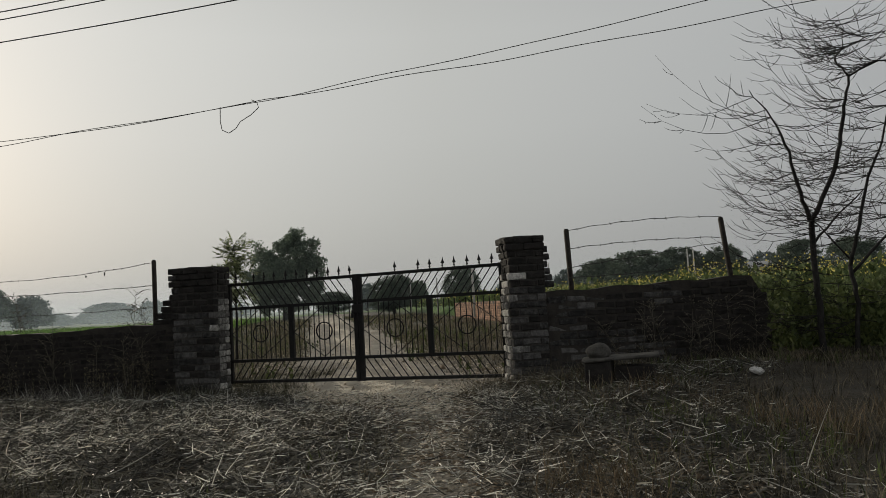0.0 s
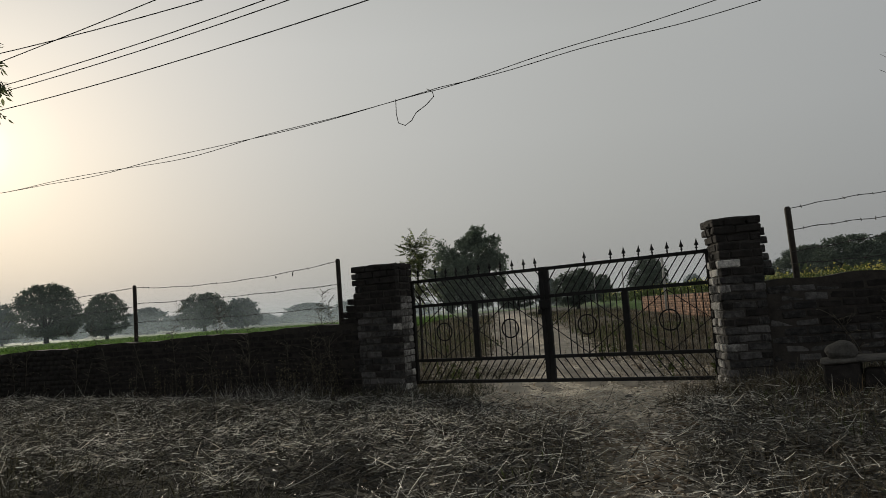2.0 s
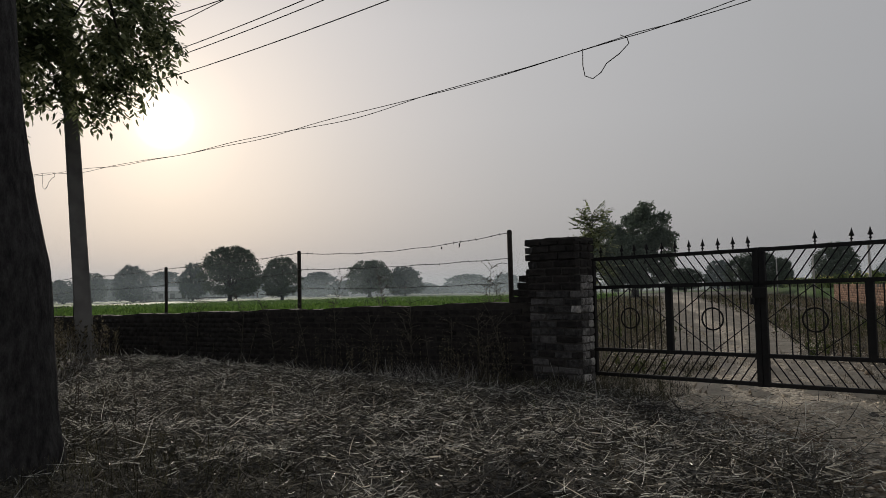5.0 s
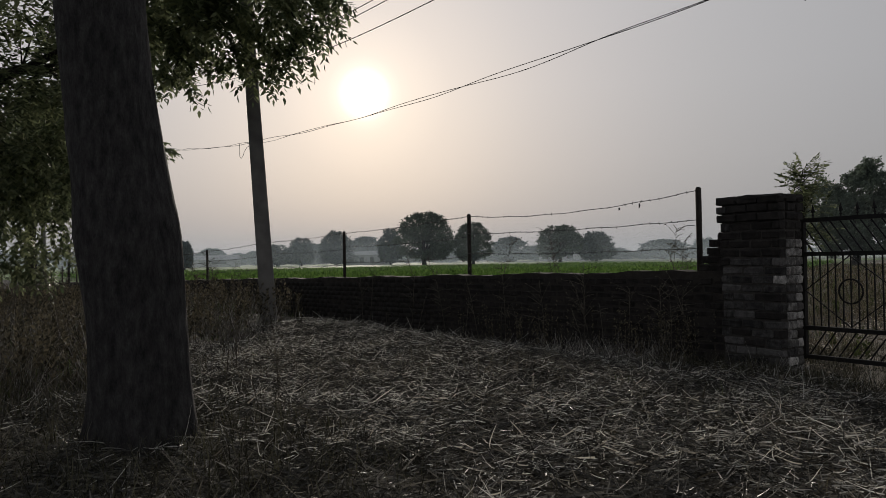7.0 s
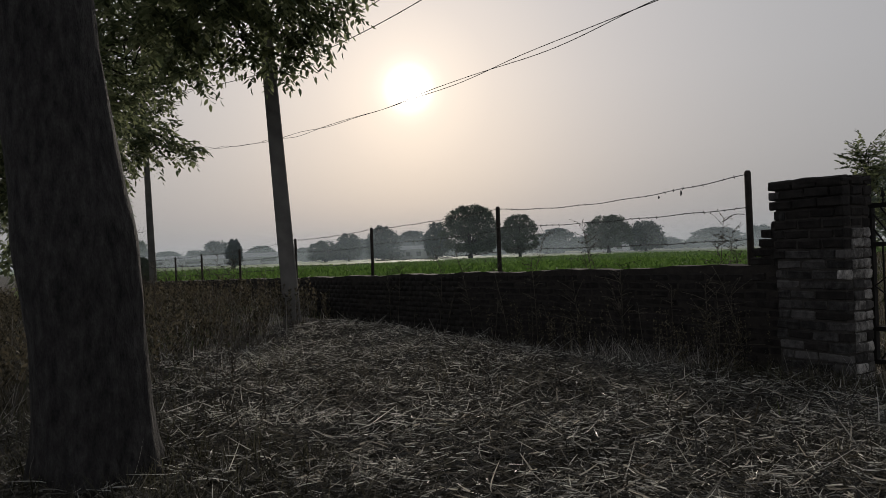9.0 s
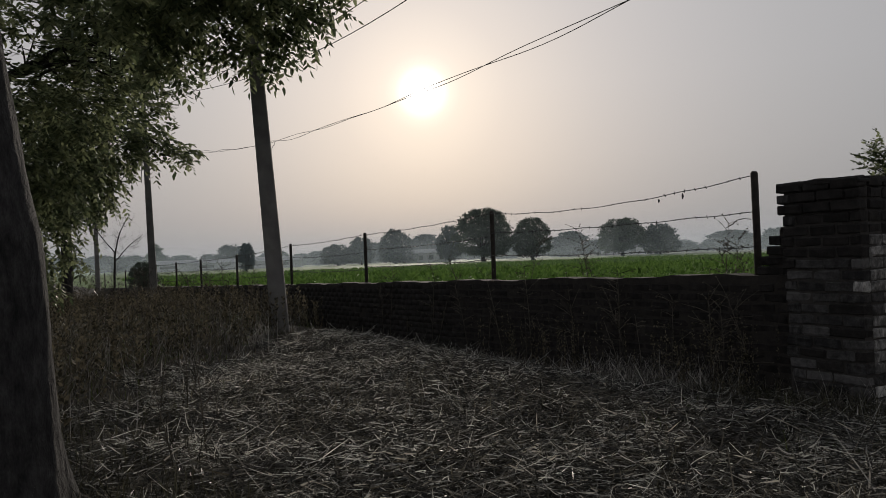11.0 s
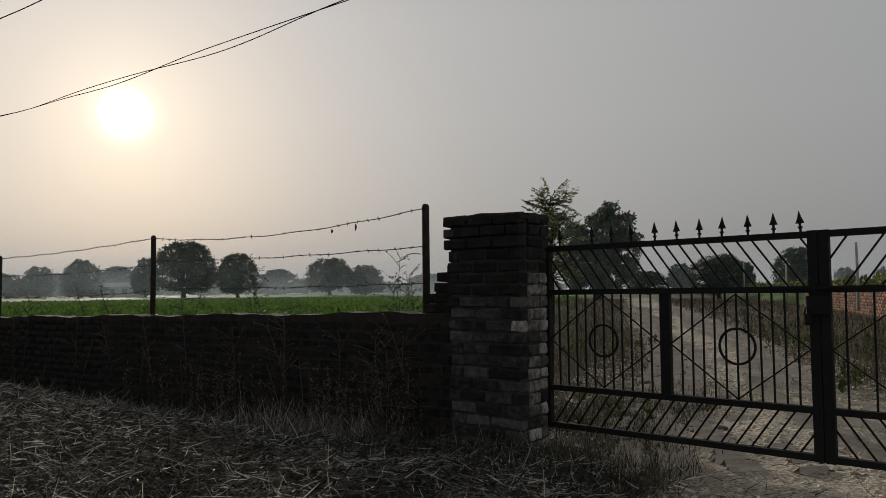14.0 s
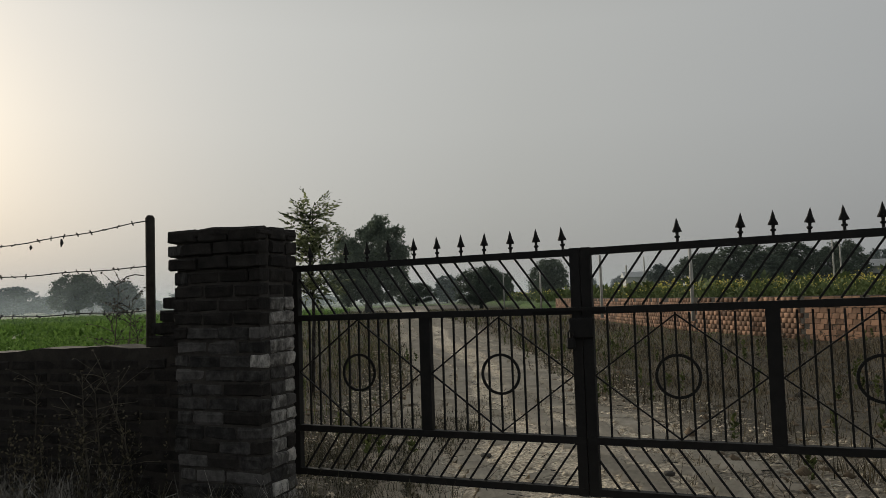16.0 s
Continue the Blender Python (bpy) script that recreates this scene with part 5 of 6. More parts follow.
for k, (x, y, sc) in enumerate(((0.35, -2.9, 0.05), (-0.6, -1.2, 0.04), (1.1, -0.5, 0.035), (-7.0, -2.3, 0.06), (2.0, 6.2, 0.08), (1.2, 5.2, 0.05), (-1.2, 1.5, 0.04), (0.3, 1.0, 0.03))):
    bm = bmesh.new()
    bmesh.ops.create_icosphere(bm, subdivisions=2, radius=sc)
    for v in bm.verts:
        v.co = Vector((v.co.x * 1.3, v.co.y, v.co.z * 0.7)) + Vector(noise.noise_vector(v.co * 20 + Vector((k, 0, 0)))) * sc * 0.3
    ob = tagged(part("stone", bm, M_STONE), "small grey stone lying on the dusty ground", "stone", "loose stones")
    ob.location = (x, y, float(height(x, y)) + sc * 0.3)

# ---- straw, grass, weeds, crops ----
grow = np.random.default_rng(77)


def strips(pos, way, up, length, width, bend, segs=2):
    """Flat blades of segs pieces: from pos along way, bending towards up by bend."""
    n = len(pos)
    side = unit(np.cross(way, up))
    length, width, bend = (np.reshape(np.broadcast_to(a, n), (-1, 1)) for a in (length, width, bend))
    rows = []
    for k in range(segs + 1):
        f = k / segs
        c = pos + way * length * f + up * bend * length * f * f
        w = width * 0.5 * (1 - 0.75 * f ** 2)
        rows += [c - side * w, c + side * w]
    v = np.stack(rows, 1)
    m = 2 * (segs + 1)
    f = np.array([[2 * k, 2 * k + 1, 2 * k + 3, 2 * k + 2] for k in range(segs)])
    return v.reshape(-1, 3), (np.arange(n)[:, None, None] * m + f[None]).reshape(-1, 4)


def ground_at(p):
    return np.concatenate([p, height(p[:, 0], p[:, 1])[:, None]], 1)


def scatter(n, x0, x1, y0, y1, keep):
    p = np.stack([grow.uniform(x0, x1, n), grow.uniform(y0, y1, n)], 1)
    return p[keep(p[:, 0], p[:, 1])]


def weed_edge(x):
    return -2.5 - 0.56 * (x + 10.6)


def in_weeds(x, y):
    return (y < weed_edge(x) + 0.9 * waves(x, y, 1.3, 0.9) + 0.6 * waves(x, y, 3.3, 0.2)) & (x < -2.4) | (x < -12.0)


def weed_height(x, y):
    """Weeds grow higher away from the trodden edge, in uneven clumps."""
    return np.clip(0.25 + (weed_edge(x) - y) / 1.8 + 0.6 * (x < -12), 0.22, 1.0) * (0.74 + 0.35 * waves(x, y, 1.7, 3.3) + 0.3 * waves(x, y, 4.4, 1.3))


def straw(n, name, label, lmin, lmax, wmin, wmax, material, keep, lift, area=(-10.5, 5, -9.5, -0.4), curl=0.75):
    p = ground_at(scatter(n, *area, keep))
    n = len(p)
    a = grow.uniform(0, 6.283, n)
    tilt = grow.normal(0.03, 0.17, n)
    way = np.stack([np.cos(a) * np.cos(tilt), np.sin(a) * np.cos(tilt), np.sin(tilt)], 1)
    up = unit(np.cross(way, [0, 0, 1.0]) * grow.choice((-1.0, 1.0), (n, 1)) + 0.95 * grow.normal(size=(n, 3)))
    p[:, 2] += grow.uniform(0.002, lift, n)
    v, f = strips(p, way, up, grow.uniform(lmin, lmax, n), grow.uniform(wmin, wmax, n), grow.normal(-0.05, curl, n), 4)
    return tagged(part_np(name, v, f, material), label, "straw", kind="stuff")


def litter_zone(x, y):
    """All the littered ground before the wall, without bare gaps."""
    fade = np.minimum(np.minimum(y + 9.4, 4.9 - x) / 1.6, (x + 10.4) / 1.0) + 0.5 * waves(x, y, 1.7, 6.0)
    return (y < wall_line(x) - 0.2) & (grow.uniform(size=np.shape(x)) < fade) & ~in_weeds(x, y) & (to_track(x, y) > -0.05 + 0.25 * waves(x, y, 2.6, 0.8))


def straw_zone(x, y):
    d = to_track(x, y)
    thin = grow.uniform(size=np.shape(x))
    fade = np.minimum(np.minimum(y + 9.4, 4.9 - x) / 1.6, (x + 10.4) / 1.0) + 0.5 * waves(x, y, 1.7, 6.0)
    return (y < wall_line(x) - 0.35) & (grow.uniform(size=np.shape(x)) < fade) & ~in_weeds(x, y) & ((d > -0.1) | (thin < 0.13)) & ((x < 2.6) | (thin < 0.32)) & (thin < 0.70 + 0.30 * waves(x, y, 1.1, 4.0) + 0.55 * waves(x, y, 3.7, 1.5) + 0.3 * waves(x, y, 7.9, 0.4) - 0.85 * np.exp(-((x + 1.2) / 2.6) ** 2 - ((y + 6.7) / 1.9) ** 2) - 0.5 * np.exp(-((x - 0.2) / 1.7) ** 2 - ((y + 5.0) / 1.0) ** 2))


def trodden(x, y):
    return (to_track(x, y) < 0.6) & (to_track(x, y) > -0.3) & (y < -0.7)


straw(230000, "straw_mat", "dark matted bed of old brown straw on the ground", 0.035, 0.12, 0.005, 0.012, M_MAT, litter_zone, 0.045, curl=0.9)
straw(270000, "straw_litter", "thick litter of dry broken straw and stalks on the ground", 0.035, 0.11, 0.0035, 0.0075, M_STRAW, straw_zone, 0.085, curl=1.0)
straw(4200, "husk_litter", "pale dry husks lying thick before the gate", 0.04, 0.12, 0.006, 0.012, M_HUSK, straw_zone, 0.085, (-2.5, 2.6, -5.2, -1.0))
straw(6500, "husk_litter", "pale dry husks and leaf strips scattered on the straw", 0.04, 0.12, 0.006, 0.012, M_HUSK, straw_zone, 0.09)
straw(5200, "stalk_litter", "long dry stalks strewn over the straw", 0.14, 0.38, 0.004, 0.008, M_STRAW, straw_zone, 0.08, curl=0.3)
straw(2600, "stalk_litter", "thin stalks trodden into the edge of the track", 0.08, 0.32, 0.004, 0.008, M_STRAW, trodden, 0.03, (-1.5, 5, -8.5, -0.7), 0.3)


def grass(n, name, label, area, keep, hmin, hmax, wmin, wmax, material, tuft=6, spread=0.05, segs=3, lean=0.35, tall=None):
    c = scatter(n // tuft, *area, keep)
    p = np.repeat(c, tuft, 0)
    p = ground_at(p + grow.normal(0, spread, p.shape))
    n = len(p)
    a = grow.uniform(0, 6.283, n)
    t = np.abs(grow.normal(0, lean, n))
    way = np.stack([np.cos(a) * np.sin(t), np.sin(a) * np.sin(t), np.cos(t)], 1)
    up = unit(np.stack([np.cos(a), np.sin(a), -0.5 + 0 * a], 1))
    k = np.repeat(grow.uniform(0.6, 1.0, len(c)), tuft)
    if tall:
        k = k * tall(p[:, 0], p[:, 1])
    p[:, 2] -= 0.01
    v, f = strips(p, way, up, k * grow.uniform(hmin, hmax, n), grow.uniform(wmin, wmax, n), grow.uniform(0.05, 0.5, n), segs)
    return tagged(part_np(name, v, f, material), label, "grass", kind="stuff")


grass(16000, "dry_grass", "short dry grass tufts among the straw", (-11, 3, -10, -0.4), lambda x, y: straw_zone(x, y) & (waves(x, y, 0.9, 2.0) > -0.1), 0.06, 0.22, 0.003, 0.006, M_DRYGRASS)
grass(44000, "dry_grass", "dry brown grass on the bank by the wall", (2.3, 9, -9, 0.6), lambda x, y: (to_track(x, y) > 0.25) & (grow.uniform(size=x.shape) < 0.75 + 0.5 * waves(x, y, 2.1, 3.0)), 0.06, 0.28, 0.003, 0.007, M_BANK, spread=0.08, lean=0.85)
grass(14000, "green_grass", "low green weeds in the dry grass", (1.6, 9, -8, 0.2), lambda x, y: (to_track(x, y) > 0.15) & (waves(x, y, 1.4, 0.5) > 0.05), 0.05, 0.2, 0.005, 0.011, M_WEED, spread=0.05)
grass(2400, "wall_weeds", "dry tangled weeds at the foot of the wall", (-11, -2.0, -1.6, -0.2), lambda x, y: (y < wall_line(x) - 0.12) & (y > wall_line(x) - 0.55) & (grow.uniform(size=x.shape) < 0.4 + 0.6 * (x > -5)), 0.08, 0.3, 0.003, 0.005, M_DARKGRASS, spread=0.09, lean=1.0)
grass(8000, "wall_weeds", "dry grass round the gate pillars", (-3.0, -0.7, -1.3, 0.0), lambda x, y: (y < np.where(x < -1.75, -0.64, -0.12)) & (y < -0.35 * (x + 1.2) - 0.1), 0.08, 0.3, 0.003, 0.005, M_DARKGRASS, spread=0.08, lean=1.0)
grass(5000, "wall_weeds", "dry grass round the gate pillars", (1.7, 3.6, -1.2, -0.3), lambda x, y: y < -0.5, 0.08, 0.36, 0.003, 0.005, M_BANK, spread=0.08, lean=0.9)
grass(52000, "tall_weeds", "dense tall dry weeds along the roadside", (-30, -2.6, -12, 0.0), lambda x, y: in_weeds(x, y) & (y < wall_line(x) - 0.15) & (np.hypot(x + 2.62, y + 6.1) > 0.45), 0.3, 1.0, 0.004, 0.010, M_TALLWEED, tuft=7, spread=0.12, lean=0.5, tall=weed_height)
grass(16000, "tall_weeds", "green undergrowth among the tall weeds", (-24, -3.0, -11, -0.5), lambda x, y: in_weeds(x, y) & (y < wall_line(x) - 0.2) & (np.hypot(x + 2.62, y + 6.1) > 0.45), 0.1, 0.5, 0.010, 0.022, M_WEED, tuft=6, spread=0.1, segs=2, lean=0.7, tall=weed_height)


def off_track(x, y):
    return (to_track(x, y) > 0.2) & ~red_side(x, y)[0]


grass(60000, "verge_grass", "dry scrubby grass along the dirt track", (-14, 6, 0.5, 26), lambda x, y: off_track(x, y) & (red_side(x, y)[1] > 1.2) & (to_track(x, y) < 6.5) & (grow.uniform(size=x.shape) < 0.55), 0.08, 0.32, 0.005, 0.010, M_DRYGRASS, spread=0.1, lean=0.9)
grass(60000, "track_side_grass", "dull dry grass and weeds beside the sandy track", (-9, 5, 0.3, 14), lambda x, y: (to_track(x, y) > 0.1 + 0.35 * waves(x, y, 1.5, 2.0)) & ~red_side(x, y)[0] & (red_side(x, y)[1] > 1.2) & (grow.uniform(size=x.shape) < 0.35 + 0.65 * (waves(x, y, 1.2, 0.4) > -0.15)), 0.06, 0.36, 0.004, 0.009, M_VERGE, tuft=8, spread=0.09, lean=0.95)
grass(24000, "verge_weeds", "rusty brown weeds before the field wall", (-12, 5, 3, 36), lambda x, y: off_track(x, y) & (red_side(x, y)[1] < 3.2), 0.08, 0.3, 0.005, 0.011, M_RUSTWEED, spread=0.12, lean=0.9)


grass(34000, "verge_grass", "coarse dull grass along the far track", (-46, 2, 12, 70), lambda x, y: off_track(x, y) & (red_side(x, y)[1] > 0.6) & (to_track(x, y) < 9), 0.14, 0.42, 0.02, 0.045, M_VERGE, tuft=6, spread=0.25, lean=0.8)
grass(14000, "verge_grass", "dull green grass along the far track", (-46, -2, 10, 70), lambda x, y: off_track(x, y) & (red_side(x, y)[1] > 1.5) & (to_track(x, y) < 9), 0.12, 0.36, 0.02, 0.045, M_WEED, tuft=6, spread=0.25, lean=0.7)


def crop(n, name, label, area, keep, h, size, material, per=7):
    """Leafy field plants: several broad leaves round each plant."""
    c = scatter(n, *area, keep)
    c = ground_at(c)
    n = len(c)
    p = np.repeat(c, per, 0)
    m = len(p)
    a, t = grow.uniform(0, 6.283, m), grow.uniform(0.3, 1.25, m)
    way = np.stack([np.cos(a) * np.sin(t), np.sin(a) * np.sin(t), np.cos(t)], 1)
    side = unit(np.cross(way, grow.normal(size=(m, 3))))
    p[:, 2] += grow.uniform(0.15, 0.95, m) * np.repeat(h * grow.uniform(0.7, 1.2, n), per)
    l = size * grow.uniform(0.6, 1.4, m)
    v, f = leaf_quads(p, way, side, l, l * 0.5)
    return tagged(part_np(name, v, f, material), label, "crop", kind="stuff")


def left_field(x, y):
    return (y > wall_line(x) + 0.8) & (to_track(x, y) > 5.5) & left_of_track(x, y) & ~red_side(x, y)[0]


crop(9000, "field_crop", "low green leafy crop in the field behind the wall", (-26, -3, -1.5, 18), left_field, 0.16, 0.14, M_CROP)
crop(14000, "field_crop", "low green leafy crop reaching far across the field", (-90, -8, 0, 75), lambda x, y: left_field(x, y) & ((x < -26) | (y > 18)), 0.2, 0.30, M_CROP, 5)


def mustard(x, y):
    side, d = red_side(x, y)
    behind = (y > 1.6 + 0.36 * (x - 2.5)) & (x > 3.2)
    return (side & (d > 0.5) & ((x < 3.2) | behind)) | (behind & (x < 14) & (y < 14))


crop(12000, "mustard_crop", "tall green mustard plants with yellow flowers", (-12, 14, 1.6, 34), mustard, 0.8, 0.12, M_MUSTARD, 14)
crop(9000, "mustard_crop", "tall green mustard field in the distance", (-40, 60, 20, 110), lambda x, y: red_side(x, y)[0] & (red_side(x, y)[1] > 0.5), 1.0, 0.4, M_MUSTARD, 6)
crop(1300, "scrub", "leafy green scrub below the bare trees", (5.0, 10, -0.2, 3.5), lambda x, y: y > 0.2 + 0.0 * x, 0.75, 0.075, M_WEED, 26)


def flowers(n, area, keep, z0, z1, size):
    p = ground_at(scatter(n, *area, keep))
    p[:, 2] += grow.uniform(z0, z1, len(p))
    way = unit(grow.normal(size=p.shape) + np.array([0, 0, 0.8]))
    side = unit(np.cross(way, grow.normal(size=p.shape)))
    v, f = leaf_quads(p, way, side, np.full(len(p), size), np.full(len(p), size * 0.9))
    return tagged(part_np("mustard_flowers", v, f, M_FLOWER), "small yellow mustard flowers above the crop", "flowers", kind="stuff")


flowers(16000, (-12, 14, 1.6, 34), mustard, 0.65, 1.05, 0.04)
flowers(9000, (-40, 60, 20, 110), lambda x, y: red_side(x, y)[0], 0.9, 1.25, 0.1)


def weed_stalks(rng_seed, places, label, h, leafy):
    """Single tall dry weeds: a stem with side twigs and small withered leaves."""
    rng = np.random.default_rng(rng_seed)
    for x, y, z in places:
        bm = bmesh.new()
        hh = h * rng.uniform(0.7, 1.2)
        top = Vector((rng.normal() * 0.12, rng.normal() * 0.1, hh))
        tube(bm, [(0, 0, -0.05), top * 0.5 + Vector((0.02, 0, 0)), top], [0.005, 0.004, 0.002], 5)
        for _ in range(leafy):
            k = rng.uniform(0.25, 1)
            p = top * k
            d = Vector((rng.normal(), rng.normal() * 0.7, rng.uniform(0.1, 0.9))).normalized() * rng.uniform(0.05, 0.2) * h * 1.6
            tube(bm, [p, p + d * 0.5 + Vector((0, 0, 0.01)), p + d], [0.003, 0.0025, 0.0015], 4)
            for f in (0.6, 1.0):
                c = p + d * f
                u = Vector(rng.normal(size=3)).normalized() * 0.022
                w = u.orthogonal().normalized() * 0.009
                bm.faces.new([bm.verts.new(q) for q in (c, c + u * 0.5 + w, c + u, c + u * 0.5 - w)])
        ob = tagged(part("dry_weed", bm, M_DEADWEED), label, "weed", "tall dry weeds")
        ob.location = (x, y, z)


grass(14000, "foreground_grass", "thin dry grass standing in the straw", (-6, 3.5, -8.5, -2.5), lambda x, y: straw_zone(x, y) & (waves(x, y, 0.8, 5.0) + waves(x, y, 2.3, 1.0) * 0.6 > 0.15), 0.12, 0.36, 0.003, 0.006, M_DRYGRASS, tuft=9, spread=0.06, lean=0.6)
grass(9000, "foreground_grass", "low green grass sprouting through the straw", (-9, 3.5, -8.5, -1.2), lambda x, y: straw_zone(x, y) & (waves(x, y, 1.0, 7.0) > 0.25), 0.06, 0.22, 0.004, 0.008, M_WEED, tuft=9, spread=0.06, lean=0.6)


def clods(n, name, label, area, keep, smin, smax, material):
    """Loose lumps of soil: small uneven eight-sided bits half sunk in the ground."""
    p = ground_at(scatter(n, *area, keep))
    n = len(p)
    r = grow.uniform(smin, smax, n)[:, None, None]
    oct_v = np.array([(1, 0, 0), (0, 1, 0), (-1, 0, 0), (0, -1, 0), (0, 0, 0.45), (0, 0, -0.7)], float)
    v = p[:, None, :] + (oct_v[None] + grow.normal(0, 0.25, (n, 6, 3))) * r
    tri = np.array([(0, 1, 4), (1, 2, 4), (2, 3, 4), (3, 0, 4), (1, 0, 5), (2, 1, 5), (3, 2, 5), (0, 3, 5)])
    return tagged(part_np(name, v.reshape(-1, 3), (np.arange(n)[:, None, None] * 6 + tri[None]).reshape(-1, 3), material), label, "clods", kind="stuff")


grass(9000, "verge_grass", "dark low grass inside the gate beside the pillar", (-2.6, -0.6, 0.12, 3.0), lambda x, y: (x < -1.05 - 0.28 * y + 0.35 * waves(x, y, 2.4, 0.9)) & (x > -3.0), 0.06, 0.24, 0.003, 0.006, M_DARKGRASS, tuft=10, spread=0.07, lean=0.9)
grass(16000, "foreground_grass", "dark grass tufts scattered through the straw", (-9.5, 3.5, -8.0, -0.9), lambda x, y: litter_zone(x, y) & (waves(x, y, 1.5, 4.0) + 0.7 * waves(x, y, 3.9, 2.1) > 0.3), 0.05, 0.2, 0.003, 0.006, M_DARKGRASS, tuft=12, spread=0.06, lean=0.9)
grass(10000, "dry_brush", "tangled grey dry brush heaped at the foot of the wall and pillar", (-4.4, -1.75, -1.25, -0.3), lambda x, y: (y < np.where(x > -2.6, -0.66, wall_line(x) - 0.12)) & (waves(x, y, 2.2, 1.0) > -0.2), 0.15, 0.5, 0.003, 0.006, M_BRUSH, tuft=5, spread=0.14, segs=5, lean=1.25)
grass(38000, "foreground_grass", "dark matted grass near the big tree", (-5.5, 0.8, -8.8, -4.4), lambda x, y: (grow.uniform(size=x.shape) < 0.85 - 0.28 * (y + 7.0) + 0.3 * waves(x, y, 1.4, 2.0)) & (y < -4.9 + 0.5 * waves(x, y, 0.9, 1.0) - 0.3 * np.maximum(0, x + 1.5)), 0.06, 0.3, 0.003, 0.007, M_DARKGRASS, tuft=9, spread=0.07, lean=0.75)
grass(9000, "dry_brush", "long grey dead stems lying among the weeds", (-14, -3, -9, -2.0), lambda x, y: in_weeds(x, y) & (np.hypot(x + 2.62, y + 6.1) > 0.45), 0.3, 0.9, 0.003, 0.006, M_BRUSH, tuft=4, spread=0.15, segs=4, lean=0.9)
crop(2600, "weed_bushes", "low bushy dry weeds with small withered leaves", (-24, -3.2, -10, -1.4), lambda x, y: in_weeds(x, y) & (y < wall_line(x) - 0.3) & (np.hypot(x + 2.62, y + 6.1) > 0.55) & (waves(x, y, 1.7, 3.3) > -0.45), 0.62, 0.05, M_WEEDBUSH, 34)
grass(9000, "verge_grass", "dull green grass on the verge of the track", (-14, -1.0, 1.0, 18), lambda x, y: (to_track(x, y) > 0.1) & (y > wall_line(x) + 0.5), 0.08, 0.34, 0.005, 0.011, M_WEED, tuft=7, spread=0.09, lean=0.5)


def tyre_lugs():
    """Rows of low ridges left by tyres along the sandy track."""
    rng = np.random.default_rng(12)
    rows = [r for r in TRACK if -0.5 < r[1] < 40]
    at = []
    for (x0, y0, _), (x1, y1, _) in zip(rows, rows[1:]):
        l = math.hypot(x1 - x0, y1 - y0)
        for k in range(int(l / 0.085)):
            f = k * 0.085 / l
            at.append((x0 + (x1 - x0) * f, y0 + (y1 - y0) * f, math.atan2(y1 - y0, x1 - x0)))
    at = np.array(at)
    vs, fs, n = [], [], 0
    prof = np.array([(-1, -1, 0), (1, -1, 0), (0.8, 0, 1), (-0.8, 0, 1), (-1, 1, 0), (1, 1, 0)], float)
    quad = np.array([(0, 1, 2, 3), (3, 2, 5, 4)])
    for lane, skip in ((-1.05, 0.2), (-0.72, 0.25), (-0.38, 0.45), (0.5, 0.25), (0.85, 0.2), (1.15, 0.4), (0.1, 0.6)):
        for x, y, a in at:
            if y < 0.25 or rng.uniform() < skip + 0.35 * math.sin(x * 1.7 + y * 0.9 + lane * 5):
                continue
            c = lane + rng.normal() * 0.02 + 0.18 * math.sin(y * 0.5 + lane)
            cx, cy = x - math.sin(a) * c, y + math.cos(a) * c
            w, d, h = rng.uniform(0.08, 0.17), rng.uniform(0.024, 0.036), rng.uniform(0.03, 0.055)
            b = a + math.pi / 2 + (0.35 if lane > 0 else -0.35) + rng.normal() * 0.12
            p = prof * (w, d, h)
            vs.append(np.stack([cx + p[:, 0] * math.cos(b) - p[:, 1] * math.sin(b), cy + p[:, 0] * math.sin(b) + p[:, 1] * math.cos(b), p[:, 2] + float(height(cx, cy)) - 0.002], 1))
            fs.append(quad + n)
            n += 6
    return tagged(part_np("tyre_ridges", np.concatenate(vs), np.concatenate(fs), M_SAND), "broken tyre tread ridges pressed into the sandy track", "tyre marks", kind="stuff")


tyre_lugs()
clods(34000, "soil_clods", "small clods and crumbs of pale sandy soil on the track", (-8, 5, -7, 14), lambda x, y: to_track(x, y) < 0.9, 0.006, 0.032, M_SAND)
clods(2500, "soil_clods", "loose dark soil lumps beside the track", (-6, 6, 0.5, 14), lambda x, y: to_track(x, y) > -0.3, 0.02, 0.06, M_SOIL)
clods(12000, "soil_clods", "dark brown clods and crumbs of trodden soil", (-0.5, 5.0, -8.5, -0.8), lambda x, y: (to_track(x, y) < 1.4) & (to_track(x, y) > -0.35 + 0.5 * waves(x, y, 2.0, 0.6)), 0.008, 0.034, M_SOIL)
straw(5000, "track_litter", "bits of straw blown over the sandy track", 0.04, 0.16, 0.004, 0.009, M_STRAW, lambda x, y: to_track(x, y) < 0.6, 0.015, (-6, 4, -6, 12))
crop(200, "weed_bushes", "sparse withered weeds grown against the low wall", (-6.5, -2.3, -1.3, -0.3), lambda x, y: (y < np.where(x > -2.6, -0.7, wall_line(x) - 0.2)) & (waves(x, y, 2.6, 0.8) > -0.2), 0.6, 0.022, M_WEEDBUSH, 26)
straw(420, "stick_litter", "long dry sticks and stems strewn beside the track", 0.15, 0.5, 0.004, 0.009, M_TALLWEED, lambda x, y: (to_track(x, y) > -0.2) & (y < -0.9), 0.03, (0.3, 4.2, -4.2, -0.9), 0.25)
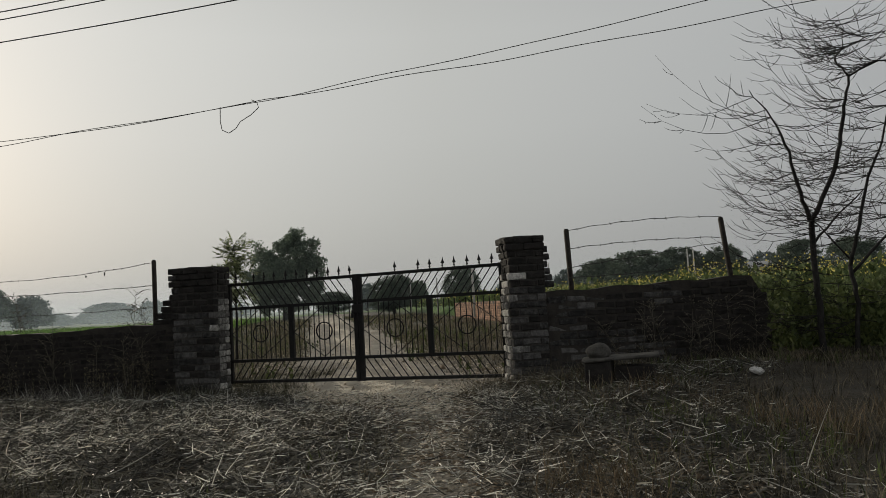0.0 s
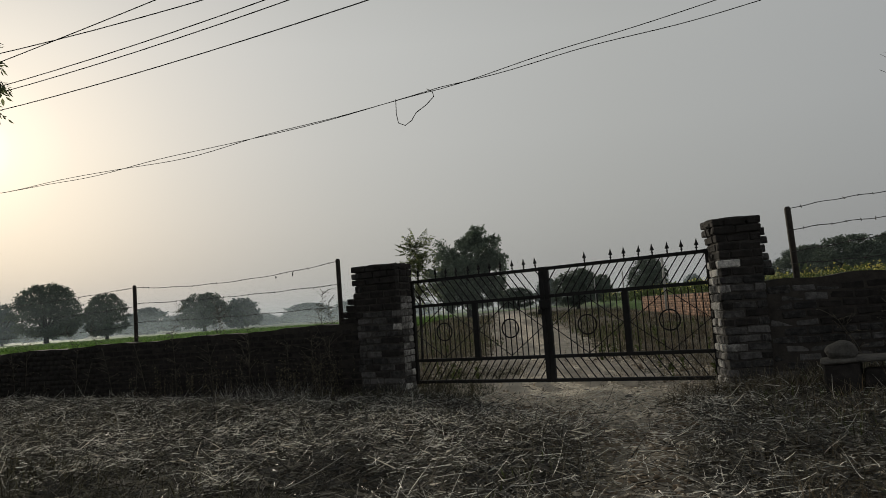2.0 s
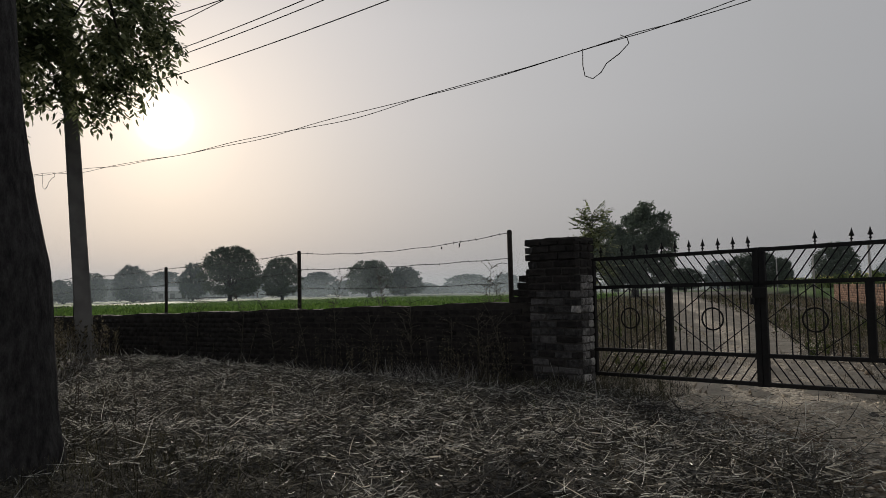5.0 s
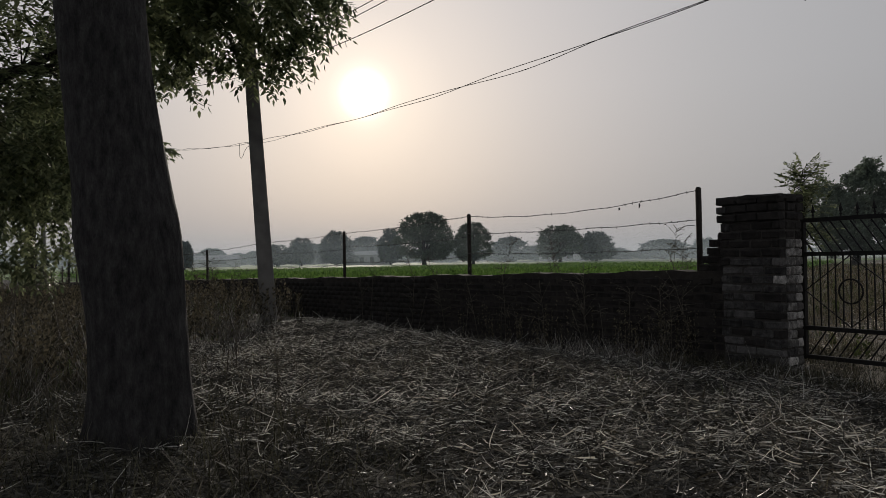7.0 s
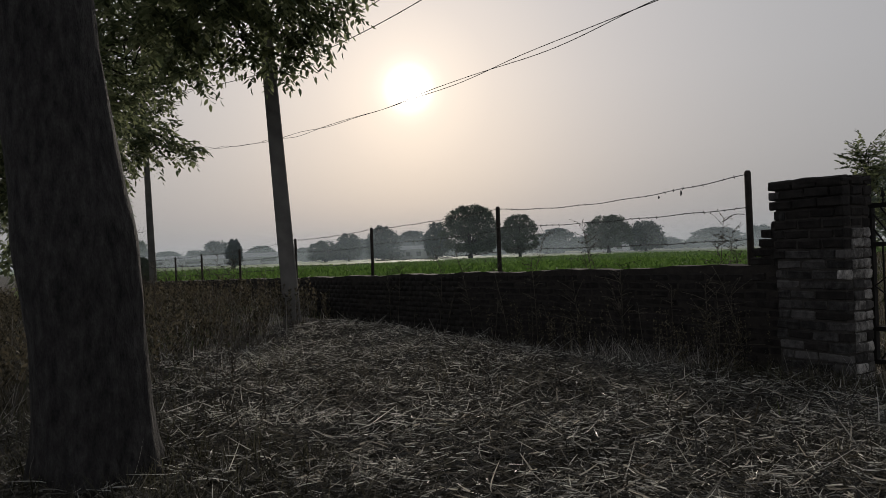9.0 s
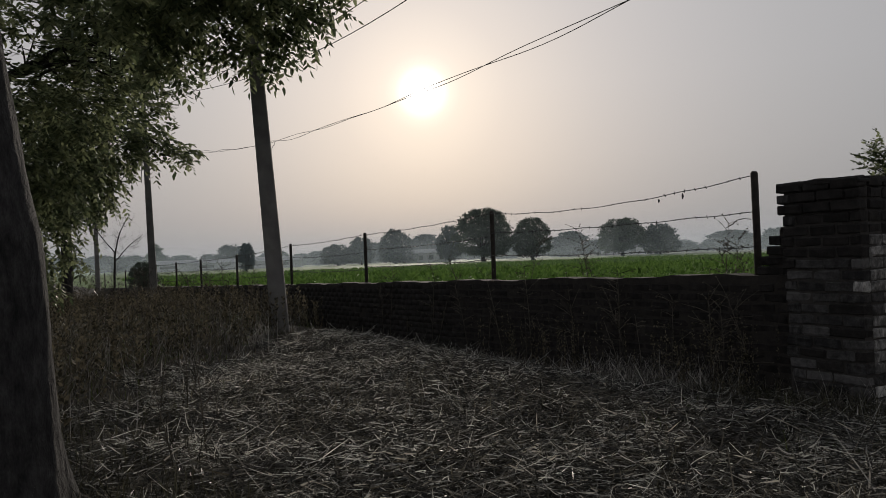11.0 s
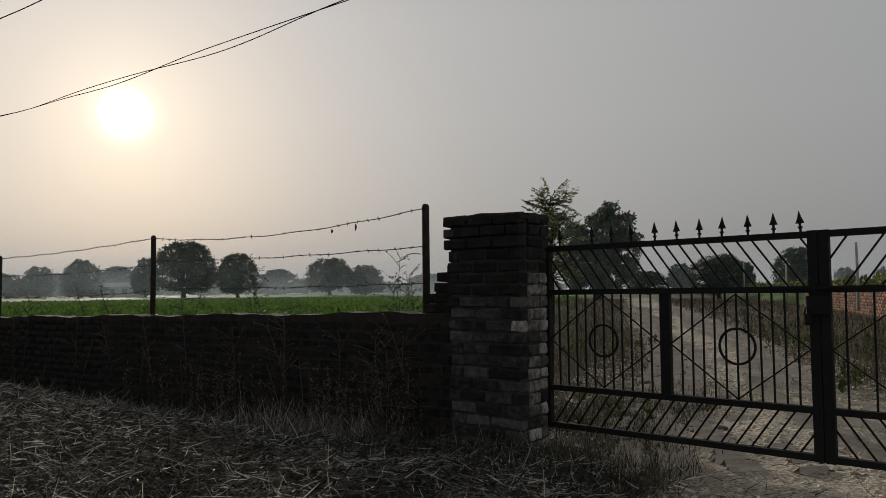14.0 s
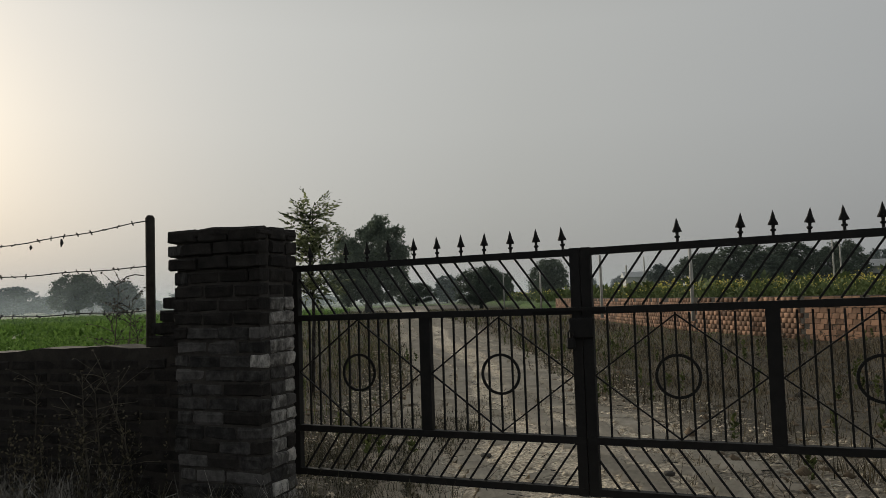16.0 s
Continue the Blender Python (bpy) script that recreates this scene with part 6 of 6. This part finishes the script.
crop(420, "verge_weeds", "low dark green weeds in patches beside the track", (-6, 6, 0.6, 15), lambda x, y: (to_track(x, y) > -0.2 + 0.6 * waves(x, y, 2.2, 1.1)) & ~red_side(x, y)[0] & (red_side(x, y)[1] > 0.25) & (waves(x, y, 1.5, 2.6) > -0.1), 0.24, 0.05, M_WEED, 30)
grass(5200, "verge_grass", "thin low grass growing into the sand behind the gate", (-2.4, 4.5, 0.25, 5.0), lambda x, y: (to_track(x, y) < 0.5) & ((x > 0.25 + 0.5 * waves(x, y, 2.0, 0.7)) | (x < -1.25 + 0.3 * waves(x, y, 2.0, 1.7))), 0.03, 0.16, 0.003, 0.007, M_VERGE, tuft=9, spread=0.06, lean=0.9)
grass(7000, "dry_grass", "rusty dry grass tufts standing on the bank", (3.3, 7.5, -5.5, -1.6), lambda x, y: waves(x, y, 1.6, 2.4) + 0.5 * waves(x, y, 4.1, 0.3) > 0.12, 0.12, 0.36, 0.003, 0.007, M_RUSTWEED, tuft=14, spread=0.06, lean=0.45)
wr = random.Random(19)
weed_stalks(6, [(x, y, float(height(x, y))) for x, y in [(wr.uniform(-22, -8), wr.uniform(-6.5, -1.9)) for _ in range(70)] if y < weed_edge(x) - 0.1 and y < wall_line(x) - 0.4], "tall bushy dry weed among the roadside growth", 1.0, 22)
weed_stalks(7, [(x, y, float(height(x, y))) for x, y in [(wr.uniform(-0.5, 4.5), wr.uniform(4.0, 13.5)) for _ in range(34)] if to_track(np.array(x), np.array(y)) > 0.5 and not red_side(np.array(x), np.array(y))[0]], "dark bushy weed before the field wall", 0.42, 18)
weed_stalks(1, [(x, wall_line(x) + 0.25, 0.55) for x in (-3.5, -3.62, -3.4, -5.3, -5.5, -5.42, -8.2, -8.9, -6.75, -3.3)], "dry weed standing behind the wall", 0.8, 18)
weed_stalks(2, [(x, wall_line(x) - wr.uniform(0.2, 0.6), -0.1) for x in (-2.75, -2.9, -3.2, -3.5, -3.9, -4.3, -4.8, -5.4, -6.1, -6.9, -8.0, -9.2)], "dry weed at the foot of the wall", 0.6, 8)
weed_stalks(8, [(x, wall_line(x) - 0.2 - wr.uniform(0, 0.08), 0.0) for x in (-2.85, -3.15, -3.3, -3.75, -4.35, -4.5, -5.2, -5.9, -6.6, -7.4, -8.3, -9.6, -9.9)], "dry creeper twigs climbing the dark brick wall", 0.95, 24)
weed_stalks(3, [(on_right(s).x, on_right(s).y - 0.35 - wr.uniform(0, 0.2), 0.15) for s in (1.0, 1.15, 1.3, 1.5, 1.7, 1.85, 2.0, 2.2, 2.4, 2.5)], "dry brown creeper and weeds against the brick wall", 0.8, 24)
weed_stalks(4, [(x, y, float(height(x, y))) for x, y in ((-2.7, -6.0), (-2.9, -5.2), (-3.1, -5.0), (-2.6, -6.6), (-3.9, -5.2), (-4.6, -4.9), (-5.2, -4.8), (-2.4, -7.0), (-6.0, -4.6), (-7.5, -3.9), (-9.4, -2.9), (-9.9, -2.6))], "dry weed stalk by the tree", 0.55, 7)

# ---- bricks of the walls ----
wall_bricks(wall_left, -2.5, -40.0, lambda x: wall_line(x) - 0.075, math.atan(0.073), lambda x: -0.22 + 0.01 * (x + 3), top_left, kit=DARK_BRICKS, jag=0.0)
wall_bricks(wall_right, 0.02, 2.62, lambda x: 0.035, 0.0, lambda x: -0.05, lambda x: 1.13 + 0.03 * x - max(0, x - 2.35) * 0.6, jag=2.0)
for x, n in ((-2.62, 6), (-2.76, 4), (-2.86, 2)):
    for k in range(n):
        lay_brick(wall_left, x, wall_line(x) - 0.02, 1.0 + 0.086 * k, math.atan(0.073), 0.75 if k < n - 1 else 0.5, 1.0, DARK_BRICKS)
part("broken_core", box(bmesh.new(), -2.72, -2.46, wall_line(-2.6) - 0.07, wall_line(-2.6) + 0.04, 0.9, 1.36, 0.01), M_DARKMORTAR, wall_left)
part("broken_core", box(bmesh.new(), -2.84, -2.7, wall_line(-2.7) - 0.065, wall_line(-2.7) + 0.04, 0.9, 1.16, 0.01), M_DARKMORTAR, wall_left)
for s, z in ((0.48, 1.64), (0.5, 1.55), (0.47, 1.46), (0.52, 1.30), (0.54, 1.22), (0.5, 1.38)):
    lay_brick(right_pillar, s, 0.2, z, 0.0, 0.6)
